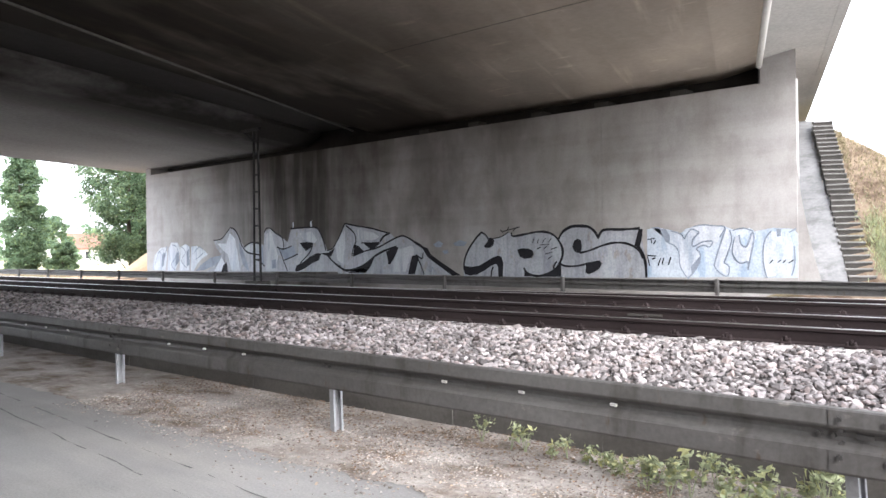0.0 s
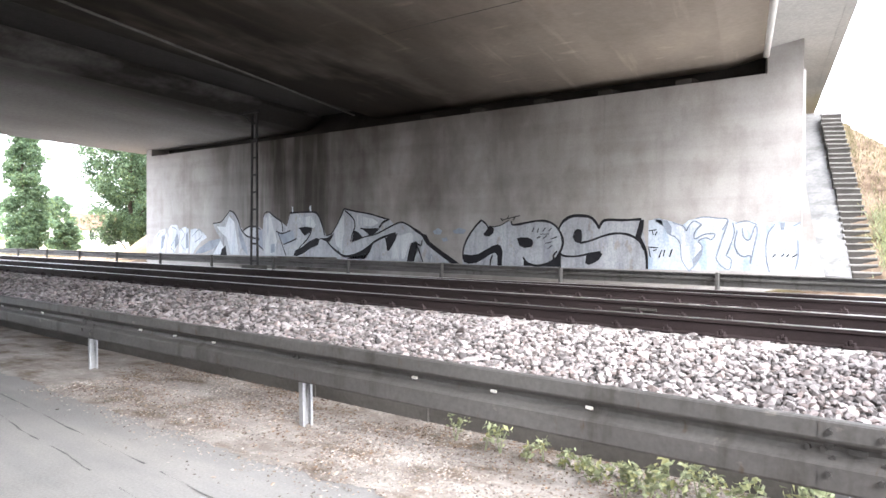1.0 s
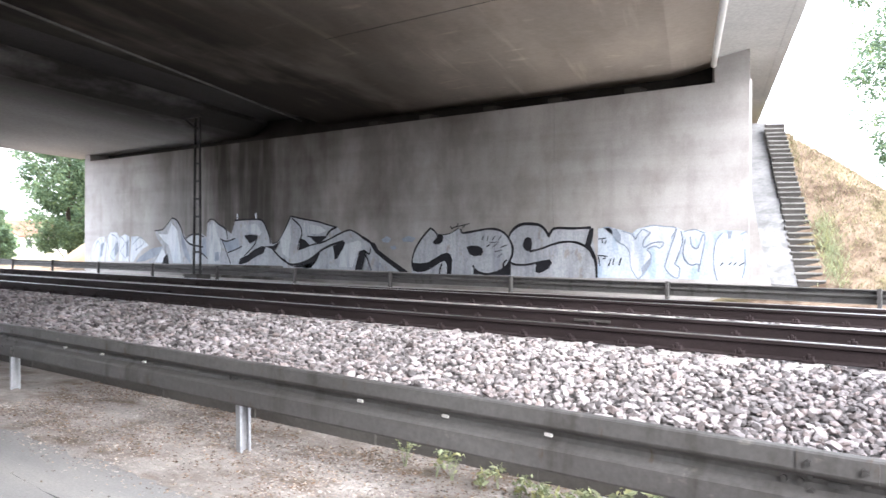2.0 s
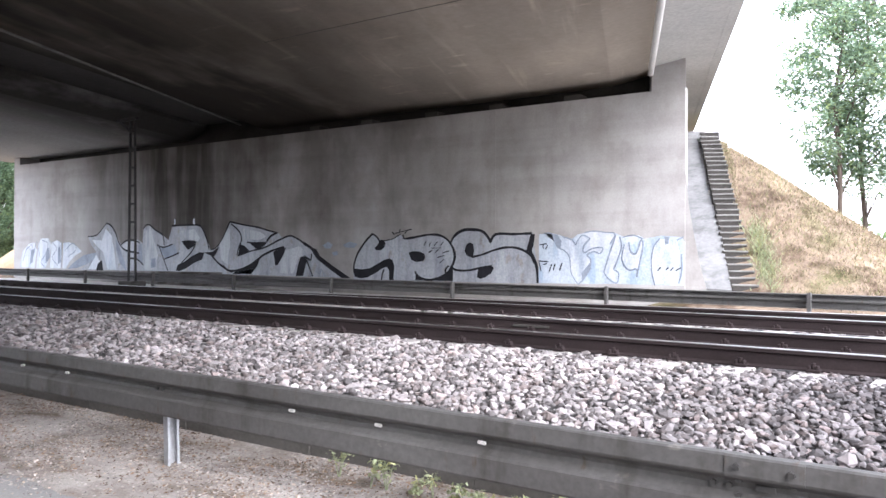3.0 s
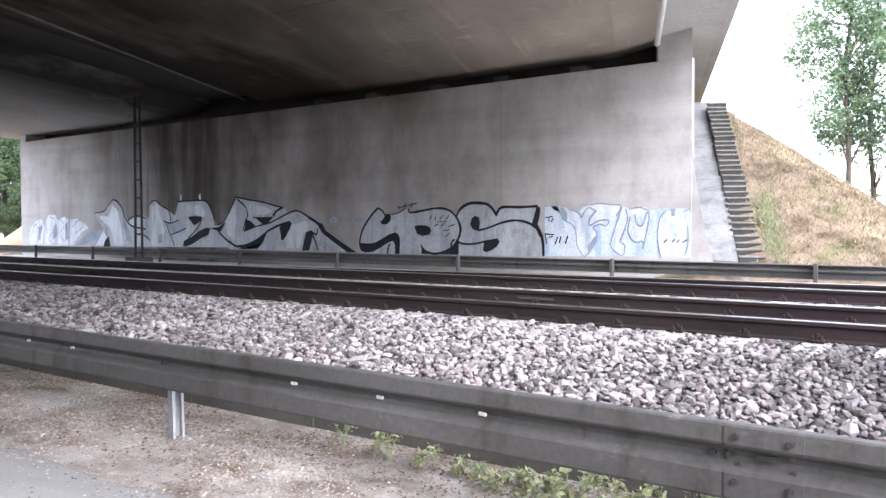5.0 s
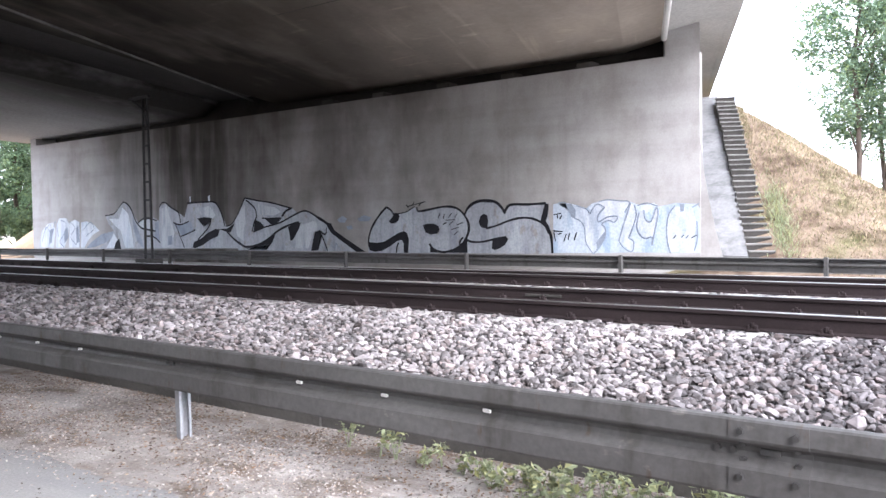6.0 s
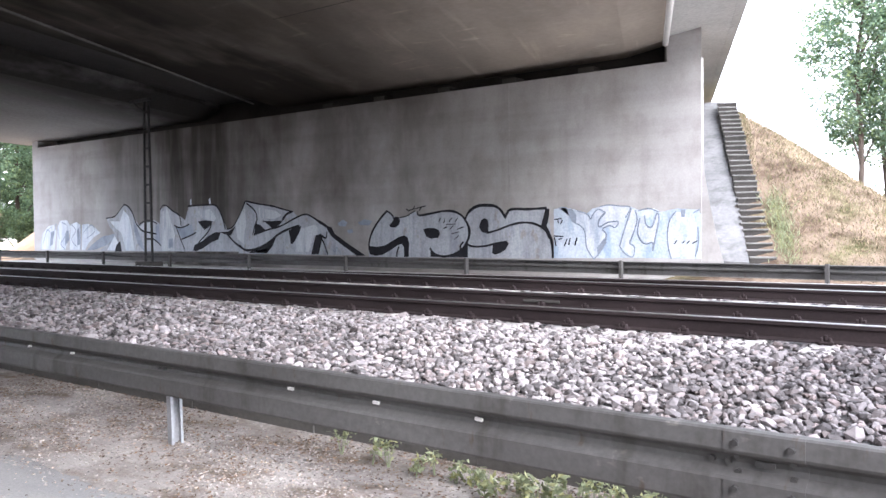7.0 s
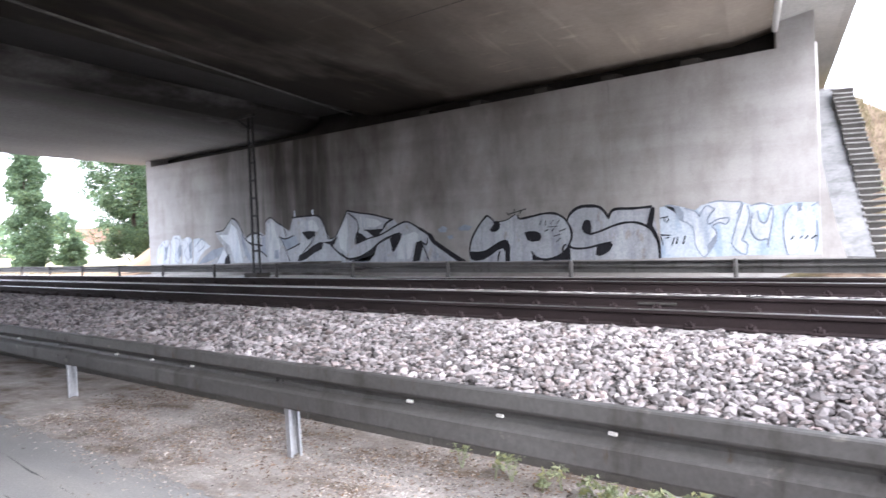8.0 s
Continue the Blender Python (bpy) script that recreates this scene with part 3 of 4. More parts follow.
def sleepers():
    first = None
    for yc in ((RAILS[0] + RAILS[1]) / 2, (RAILS[2] + RAILS[3]) / 2):
        for i in range(64):
            x = 2.54 - 0.6 * i
            drop = max(0.0, 0.012 - FALL * x) if yc > RAILS[2] else 0.0
            m = pose(x, yc, RAIL_TOP - 0.172 - drop / 2, -math.degrees(drop / 1.51), 0, random.uniform(-0.4, 0.4))
            if first is None:
                first = empty("sleeper", m, "pale concrete sleeper half buried in ballast", "sleeper", "sleepers under the rails")
                bm = bmesh.new()
                for sgn in (-1, 1):
                    add_box(bm, -0.13, 0.13, min(sgn * 0.35, sgn * 1.3), max(sgn * 0.35, sgn * 1.3), -0.2, -0.004, 0.02)
                add_box(bm, -0.11, 0.11, -0.36, 0.36, -0.2, -0.04, 0.01)
                part("body", bm, M_SLEEPER, first)
                clip = None
                for yr in (-0.755, 0.755):
                    for d in (-0.1, 0.1):
                        if clip is None:
                            bm = bmesh.new()
                            add_box(bm, -0.06, 0.06, -0.035, 0.035, 0.0, 0.03, 0.008)
                            add_box(bm, -0.045, -0.02, -0.03, 0.03, 0.02, 0.06, 0.006)
                            add_box(bm, 0.02, 0.045, -0.03, 0.03, 0.02, 0.06, 0.006)
                            bmesh.ops.create_cone(bm, cap_ends=True, segments=6, radius1=0.02, radius2=0.018, depth=0.07, matrix=Matrix.Translation((0, 0, 0.045)))
                            clip = part("rail_clip", bm, M_RAIL, first)
                            clip.matrix_basis = pose(0, yr + d, 0)
                        else:
                            again(clip, pose(0, yr + d, 0))
            else:
                copy_thing(first, m)


sleepers()


# ---- low plank wall that holds the ballast ----
def plank_wall():
    root = empty("plank_wall", pose(0, 0, 0), "low stained concrete plank wall holding back the ballast", "retaining wall", kind="structure")
    p = part("plank", box(0.002, 1.498, 0, 0.08, 0, 0.47, 0.004), M_PLANK, root)
    for i in range(42):
        m = pose(-55.6 + 1.5 * i, 5.37 + random.uniform(-0.01, 0.01), -0.05 + random.uniform(-0.025, 0.01), random.uniform(-1, 1), 0, 0)
        if i:
            again(p, m)
        else:
            p.matrix_basis = m


plank_wall()


# ---- crash barriers ----
W_PROFILE = [(0.0, 0.284), (-0.012, 0.296), (-0.045, 0.302), (-0.074, 0.3), (-0.084, 0.292), (-0.086, 0.218), (-0.078, 0.205), (-0.03, 0.178), (-0.022, 0.155), (-0.03, 0.132), (-0.078, 0.105), (-0.086, 0.092), (-0.084, -0.012), (-0.074, -0.026), (-0.03, -0.034), (0.0, -0.03)]


def beam_mesh(length, off=0.0, tall=1.0):
    prof = [(a - off, b * tall) for a, b in W_PROFILE] + [(a - off + 0.006, b * tall) for a, b in W_PROFILE[::-1]]
    verts, faces = extruded(prof, [((0, 0, 0), (0, 1, 0)), ((length, 0, 0), (0, 1, 0))])
    n = len(prof)
    ends = [(i, i + 1, n - 2 - i, n - 1 - i) for i in range(n // 2 - 1)]
    return verts, faces[:-2] + ends + [tuple(n + k for k in quad[::-1]) for quad in ends]


def barrier(y, x_post, first, count, z_low, ground_z, label, detail, turn=0):
    root = empty("crash_barrier", pose(0, y, 0, 0, 0, turn), label, "crash barrier")
    x_joint = x_post + 4.03 if detail else x_post + 0.5
    tall = 1.0 if detail else 0.82
    v, f = beam_mesh(8.0, 0.0, tall)
    beam = mesh_of("beam", v, f, M_STEEL, root)
    v, f = beam_mesh(0.32, 0.005, tall)
    lap = mesh_of("beam_lap", v, f, M_STEEL, root, "overlapping bolted end of the rail")
    bm = bmesh.new()
    for a in ((-0.035, -0.028, -0.045, 0.045), (-0.028, 0.03, -0.045, -0.039), (-0.028, 0.03, 0.039, 0.045), (0.024, 0.03, -0.039, -0.026), (0.024, 0.03, 0.026, 0.039)):
        add_box(bm, a[0], a[1], a[2], a[3], ground_z - 0.3, z_low + 0.27)
    post = part("post", bm, M_POST if detail else M_STEEL, root, "pale zinc-coated steel post" if detail else "")
    bm = bmesh.new()
    bmesh.ops.create_cone(bm, cap_ends=True, segments=6, radius1=0.017, radius2=0.015, depth=0.02, matrix=Matrix.Rotation(math.pi / 2, 4, "X"))
    bolt = part("bolt", bm, M_BOLT, root)
    plate = part("washer_plate", box(-0.024, 0.024, -0.008, 0.008, -0.009, 0.009, 0.003), M_PLATE, root, "bright washer plate")
    slot = part("slot_plate", box(-0.04, 0.04, -0.003, 0.003, -0.012, 0.012, 0.001), M_BOLT, root, "slotted splice plate")
    used = {}

    def put(ob, m, parent=None):
        if ob.name in used:
            return again(ob, m, parent)
        used[ob.name] = 1
        ob.parent = parent or root
        ob.matrix_basis = m
        return ob

    for i in range(first, first + count):
        xp, xj = x_post + 4.0 * i, x_joint + 4.0 * i
        joint = i % 2 == 0
        if joint:
            put(beam, pose(xj, 0, z_low))
            end = put(lap, pose(xj, 0, z_low))
        put(post, pose(xp + (0.13 if i == 1 and detail else 0.02), 0.06, 0, random.uniform(-1, 1), random.uniform(-3.5, -1.5) if detail else 0, -8 if detail else 0))
        if detail:
            for dx in (-0.035, 0.035):
                put(bolt, pose(xp + dx, -0.03, z_low + 0.155))
            for dx, dz in () if not joint else ((0.05, 0.25), (0.27, 0.25), (0.05, 0.19), (0.27, 0.19), (0.05, 0.12), (0.27, 0.12), (0.05, 0.06), (0.27, 0.06)):
                put(bolt, pose(dx, -0.095 if dz in (0.25, 0.06) else -0.05, dz), end)
            if joint:
                put(slot, pose(0.16, -0.05, 0.165), end)
            for k in range(1, 5):
                if k < 4:
                    put(plate, pose(xp + 0.655 + k * 0.705, -0.035, z_low + 0.158, random.uniform(-6, 6), random.uniform(-8, 8), 0))
    for spare in (bolt, plate, slot):
        if spare.name not in used:
            bpy.data.objects.remove(spare)
    return root


barrier(BAR_Y, -5.23, -9, 13, 0.411, 0.0, "dark dusty steel crash barrier with W-shaped rail beside the asphalt", True)
barrier(FAR_Y, 11.47, -4, 18, 0.555, 0.13, "grey steel crash barrier along the far side of the tracks", False, 180)


# ---- lattice mast ----
def mast():
    root = empty("catenary_mast", pose(-24.36, 16.75, 0.13), "dark lattice steel mast standing beside the far barrier", "mast")
    H = 5.8
    def half(z):
        return 0.22 - 0.08 * z / H
    for sx in (-1, 1):
        bm = bmesh.new()
        for y0, y1, dx in ((-0.03, 0.03, 0.0), (-0.03, -0.024, 0.045), (0.024, 0.03, 0.045)):
            w = 0.01 if dx == 0 else 0.026
            vs = [bm.verts.new((sx * (half(z) - dx / 2) + q * w, y, z)) for z in (0, H) for y in (y0, y1) for q in (-1, 1)]
            for f in ((0, 1, 3, 2), (4, 6, 7, 5), (0, 4, 5, 1), (2, 3, 7, 6), (0, 2, 6, 4), (1, 5, 7, 3)):
                bm.faces.new([vs[k] for k in f])
        part("leg", bm, M_MAST, root)
    for i in range(9):
        z = 0.55 + i * 0.6
        w = half(z)
        part("batten", box(-w, w, -0.04, -0.031, z - 0.035, z + 0.035), M_MAST, root)
    part("foot", box(-0.4, 0.4, -0.28, 0.28, -0.3, 0.4, 0.03), M_PLANK, root, "concrete footing")
    bm = bmesh.new()
    add_box(bm, -0.9, 0.25, -0.06, 0.06, H - 0.08, H + 0.02, 0.01)
    part("head_arm", bm, M_MAST, root)
    part("brace", tube([(-0.1, 0, H - 0.45), (-0.75, 0, H - 0.08)], [0.03, 0.03], 6), M_MAST, root)


mast()


# ---- graffiti: thin coats of paint on the wall ----
def painted(name, label, start=0):
    root = empty(name, pose(0, WALL_Y, 0), label, "graffiti")
    state = {"n": start}

    def smooth_line(pts, closed=False):
        out, n = [], len(pts)
        for i in range(n if closed else n - 1):
            p = [Vector((*(pts[k % n] if closed else pts[min(max(k, 0), n - 1)]), 0)) for k in (i - 1, i, i + 1, i + 2)]
            for t in (0, 0.25, 0.5, 0.75):
                out.append(p[1] + 0.5 * t * (p[2] - p[0]) + t * t * (p[0] - 2.5 * p[1] + 2 * p[2] - 0.5 * p[3]) + t ** 3 * (-0.5 * p[0] + 1.5 * p[1] - 1.5 * p[2] + 0.5 * p[3]))
        if not closed:
            out.append(Vector((*pts[-1], 0)))
        return out

    def layer(base):
        state["n"] += 1
        return -(base + 0.0004 * state["n"])

    def patch(mat, base, pts, part_name="colour_field"):
        bm = bmesh.new()
        y = layer(base)
        vs = [bm.verts.new((a, y, b)) for a, b in pts]
        for i, j, k in geometry.tessellate_polygon([[Vector((a, b, 0)) for a, b in pts]]):
            bm.faces.new((vs[i], vs[j], vs[k]))
        bmesh.ops.recalc_face_normals(bm, faces=bm.faces)
        return part(part_name, bm, mat, root)

    def stroke(mat, base, width, pts, part_name="paint_line"):
        line = smooth_line(pts)
        y = layer(base)
        verts, faces = [], []
        for i, p in enumerate(line):
            way = (line[min(i + 1, len(line) - 1)] - line[max(i - 1, 0)]).normalized()
            w = 0.5 * width * (0.85 + 0.3 * noise.noise(p * 3))
            verts += [(p.x - way.y * w, y, p.y + way.x * w), (p.x + way.y * w, y, p.y - way.x * w)]
        faces = [(2 * i, 2 * i + 1, 2 * i + 3, 2 * i + 2) for i in range(len(line) - 1)]
        return mesh_of(part_name, verts, faces, mat, root)

    return patch, stroke


def kit(name, label, start=0):
    patch, stroke = painted(name, label, start)
    fill = lambda *p: patch(M_SILVER, 0.004, p)
    wash = lambda *p: patch(M_BLUE, 0.004, p)
    white = lambda *p: patch(M_WHITE, 0.007, p)
    pale = lambda *p: patch(M_PALE, 0.007, p)
    slate = lambda *p: patch(M_SLATE, 0.009, p)
    black = lambda *p: patch(M_BLACK, 0.011, p, "black_shadow")
    line = lambda w, *p: stroke(M_BLACK, 0.013, w * 0.016, p)
    blue = lambda w, *p: stroke(M_SLATE, 0.013, w * 0.0125, p)
    bar = lambda w, *p: stroke(M_BLACK, 0.02, w * 0.0075, p, "tag_bar")
    return fill, wash, white, pale, slate, black, line, blue, bar


def big_silver_piece():
    fill, wash, white, pale, slate, black, line, blue, bar = kit("graffiti", "silver bubble lettering with thick black outlines on the concrete wall")
    fill((-18.66, 0.75), (-18.63, 1.19), (-18.42, 1.53), (-18.17, 1.83), (-17.82, 2.12), (-17.57, 1.97), (-17.38, 1.89), (-16.98, 1.94), (-16.62, 2.08), (-16.51, 1.95), (-15.94, 2.01), (-15.38, 2.09), (-14.94, 2.03), (-14.69, 1.85), (-14.47, 2.07), (-14.2, 2.18), (-13.89, 2.23), (-13.54, 2.17), (-13.18, 1.81), (-13.02, 2.07), (-12.4, 2.06), (-11.76, 2.08), (-11.73, 1.71), (-11.64, 1.22), (-11.59, 0.9), (-11.61, 0.64), (-18.66, 0.6))
    black((-18.68, 0.96), (-18.53, 0.96), (-18.28, 0.94), (-17.95, 0.98), (-17.64, 1.12), (-17.34, 1.26), (-17.1, 1.32), (-16.96, 1.26), (-16.89, 1.08), (-16.92, 0.62), (-17.11, 0.62), (-17.11, 0.93), (-17.2, 1.04), (-17.39, 0.99), (-17.71, 0.82), (-18.03, 0.68), (-18.38, 0.64), (-18.61, 0.7))
    line(5.5, (-17.82, 2.12), (-18.07, 1.92), (-18.32, 1.66), (-18.52, 1.38), (-18.63, 1.08), (-18.63, 0.81))
    line(4.5, (-17.82, 2.12), (-17.62, 2), (-17.5, 1.84))
    black((-17.48, 1.93), (-17.33, 1.91), (-17.26, 1.81), (-17.31, 1.67), (-17.46, 1.58), (-17.65, 1.58), (-17.73, 1.65), (-17.58, 1.78))
    line(2.5, (-17.31, 1.89), (-16.98, 1.94), (-16.76, 2.04), (-16.62, 2.11))
    line(4.5, (-17.32, 0.95), (-17.4, 0.78), (-17.42, 0.62))
    line(5, (-16.53, 2.08), (-16.46, 1.95), (-15.94, 2.01), (-15.49, 2.07), (-15.09, 2.05), (-14.79, 1.92), (-14.62, 1.74))
    line(5.5, (-14.71, 1.85), (-14.56, 1.64), (-14.5, 1.4), (-14.57, 1.16), (-14.76, 0.91), (-15.04, 0.75), (-15.4, 0.66), (-15.7, 0.68), (-15.93, 0.78), (-16.04, 0.92))
    black((-16.3, 1.51), (-16.12, 1.55), (-15.83, 1.54), (-15.67, 1.47), (-15.63, 1.35), (-15.72, 1.24), (-15.99, 1.21), (-16.19, 1.28))
    black((-16.02, 0.8), (-15.84, 0.71), (-15.62, 0.66), (-15.33, 0.66), (-15, 0.75), (-14.76, 0.93), (-14.57, 1.22), (-14.57, 0.64), (-16.02, 0.64))
    line(6, (-14.67, 1.78), (-14.56, 1.97), (-14.41, 2.1), (-14.16, 2.2), (-13.87, 2.21), (-13.54, 2.17), (-13.34, 2.03), (-13.2, 1.83))
    line(5.5, (-13.22, 1.81), (-13.02, 2.06), (-12.4, 2.06), (-11.8, 2.08))
    line(7, (-11.78, 2.06), (-11.78, 1.87), (-11.86, 1.58))
    black((-11.84, 2.06), (-11.71, 2.05), (-11.75, 1.74), (-11.81, 1.55), (-11.64, 1.25), (-11.74, 1.19), (-11.92, 1.55), (-11.99, 1.58))
    line(6, (-11.84, 1.53), (-11.7, 1.3), (-11.63, 1.03), (-11.61, 0.66))
    line(5, (-13.88, 1.38), (-13.49, 1.46), (-13.09, 1.59), (-12.7, 1.67), (-12.31, 1.66), (-11.99, 1.55), (-11.77, 1.38))
    black((-14.06, 1.77), (-13.95, 1.82), (-13.83, 1.78), (-13.79, 1.6), (-13.82, 1.43), (-13.92, 1.38), (-14.06, 1.43), (-14.14, 1.57))
    line(4.5, (-14.63, 1.07), (-14.42, 0.98), (-14, 0.98), (-13.56, 1.06), (-13.15, 1.12))
    black((-13.64, 1.06), (-13.39, 1.09), (-13.15, 1.12), (-13.08, 1.06), (-13.2, 0.89), (-13.38, 0.79), (-13.56, 0.73), (-13.68, 0.78))
    line(4.5, (-14.72, 1.12), (-14.85, 0.96), (-14.76, 0.7))
    bar(5, (-15.67, 1.72), (-15.6, 1.86))
    bar(5, (-15.47, 1.7), (-15.42, 1.84))
    bar(5, (-15.27, 1.73), (-15.14, 1.86))
    bar(5, (-15.03, 1.73), (-14.92, 1.85))
    bar(5, (-15.49, 1.52), (-15.34, 1.58))
    bar(5, (-15.23, 1.51), (-15.1, 1.61))
    bar(5, (-14.95, 1.5), (-14.71, 1.57))
    bar(4, (-15.38, 1.65), (-15.01, 1.66))
    bar(4, (-15.17, 1.36), (-14.88, 1.42))
    bar(4, (-15.06, 1.19), (-14.89, 1.31))
    bar(6, (-16.97, 2.17), (-16.86, 2.08))
    bar(6, (-16.71, 2.13), (-16.62, 2.26))
    bar(6, (-16.44, 2.11), (-16.34, 2.23))
    bar(5, (-16.86, 2.12), (-16.16, 2.25))


def blue_piece():
    fill, wash, white, pale, slate, black, line, blue, bar = kit("graffiti", "pale blue and white lettering fading at the wall's end")
    wash((-11.58, 2.04), (-11.41, 2.07), (-11.14, 2.07), (-10.84, 2), (-10.53, 1.91), (-10.37, 2.03), (-10.06, 2.1), (-9.72, 2.11), (-9.26, 2.06), (-9.04, 1.97), (-8.83, 1.96), (-8.59, 2), (-8.47, 1.93), (-8.47, 1.52), (-8.54, 1.07), (-8.61, 0.72), (-9.91, 0.68), (-11.58, 0.66))
    white((-11.41, 2.07), (-11.14, 2.07), (-11.04, 1.82), (-10.93, 1.63), (-10.72, 1.54), (-10.6, 1.35), (-10.54, 0.97), (-10.42, 0.75), (-10.33, 0.66), (-10.21, 0.76), (-10.04, 1), (-9.95, 1.25), (-10.05, 1.44), (-10.2, 1.47), (-10.2, 1.66), (-10.03, 1.87), (-10.23, 2), (-10.41, 1.78), (-10.53, 1.88), (-10.84, 1.96), (-11.02, 2.03))
    white((-10.15, 2.06), (-9.81, 2.1), (-9.53, 2.08), (-9.26, 2.04), (-9.46, 1.65), (-9.6, 1.53), (-9.9, 1.59), (-10.03, 1.53), (-10.17, 1.59), (-10, 1.89))
    white((-9.23, 2.01), (-9.37, 1.65), (-9.5, 1.28), (-9.57, 1.01), (-9.41, 0.86), (-9.21, 0.74), (-9.16, 0.98), (-9.31, 1.07), (-9.17, 1.37), (-9.09, 1.7), (-9.14, 1.96))
    white((-8.99, 1.76), (-9.06, 1.4), (-8.97, 1.16), (-8.82, 1.07), (-8.65, 1.1), (-8.65, 0.89), (-8.57, 1.19), (-8.49, 1.7), (-8.52, 1.87), (-8.66, 1.52), (-8.82, 1.58), (-8.86, 1.82))
    slate((-11.14, 2.05), (-10.98, 2.03), (-10.86, 1.85), (-10.88, 1.63), (-11, 1.67), (-11.09, 1.86))
    wash((-8.91, 1.94), (-8.44, 1.9), (-7.98, 1.98), (-7.44, 1.94), (-7.35, 1.8), (-7.36, 0.7), (-9.91, 0.7), (-9.8, 1.07), (-9.08, 1.07))
    white((-8.19, 1.66), (-8.01, 1.89), (-7.56, 1.86), (-7.47, 1.51), (-7.54, 0.76), (-8.14, 0.72), (-8.24, 1.22))
    blue(3, (-11.41, 2.07), (-11.18, 2.07), (-11.07, 1.86), (-10.95, 1.67), (-10.74, 1.57), (-10.6, 1.38), (-10.56, 1), (-10.44, 0.78), (-10.33, 0.65))
    blue(4, (-10.33, 0.65), (-10.14, 0.85), (-9.99, 1.1), (-9.97, 1.34), (-10.07, 1.47), (-9.86, 1.56), (-9.7, 1.51), (-9.61, 1.66), (-9.9, 1.65), (-10.17, 1.53), (-10.17, 1.72), (-9.98, 1.92))
    blue(3, (-9.98, 1.92), (-10.2, 2.01), (-10.37, 1.85), (-10.42, 1.75), (-10.53, 1.88), (-10.84, 1.98))
    blue(3, (-10.15, 2.08), (-9.89, 2.12), (-9.53, 2.08), (-9.26, 2.04), (-9.4, 1.77))
    blue(4, (-9.23, 2.01), (-9.35, 1.68), (-9.48, 1.31), (-9.57, 1.01))
    blue(3, (-9.57, 1.01), (-9.44, 0.83), (-9.2, 0.72), (-9.15, 0.98), (-9.29, 1.08))
    blue(4, (-9.29, 1.08), (-9.16, 1.4), (-9.07, 1.7), (-9.12, 1.96))
    blue(3, (-9.04, 1.94), (-8.75, 2), (-8.47, 1.9))
    blue(4, (-8.99, 1.76), (-9.06, 1.4), (-8.97, 1.16), (-8.82, 1.07), (-8.64, 1.1), (-8.64, 0.89))
    blue(4, (-8.64, 0.89), (-8.57, 1.22), (-8.47, 1.7), (-8.52, 1.87), (-8.66, 1.52), (-8.82, 1.58), (-8.86, 1.82))
    blue(3, (-8.01, 1.91), (-8.16, 1.72), (-8.23, 1.43), (-8.22, 1.01), (-8.14, 0.69))
    blue(3, (-7.51, 0.76), (-7.43, 1.08), (-7.44, 1.51))
    blue(3, (-7.56, 1.86), (-7.38, 1.95))
    slate((-7.89, 1.95), (-7.76, 1.95), (-7.78, 1.76), (-7.87, 1.75))
    slate((-10.24, 0.97), (-9.99, 1.25), (-9.95, 1.1), (-10.21, 0.72))
    bar(5, (-11.55, 1.75), (-11.31, 1.78))
    bar(5, (-11.44, 1.75), (-11.42, 1.64))
    bar(5, (-11.36, 1.62), (-11.29, 1.73))
    bar(5, (-11.55, 1.25), (-11.5, 1))
    bar(5, (-11.42, 1.19), (-11.3, 1.22))
    bar(5, (-11.23, 1), (-11.15, 1.21))
    bar(5, (-11.1, 1.03), (-11.05, 1.22))
    bar(5, (-10.91, 1.02), (-10.83, 1.24))
    bar(5, (-11.57, 1.29), (-11.26, 1.27))
    bar(4, (-8.06, 1.07), (-7.98, 1.16))
    bar(4, (-7.85, 1.09), (-7.77, 1.16))
    bar(4, (-7.72, 1.08), (-7.65, 1.16))
    bar(4, (-7.58, 1.08), (-7.45, 1.16))


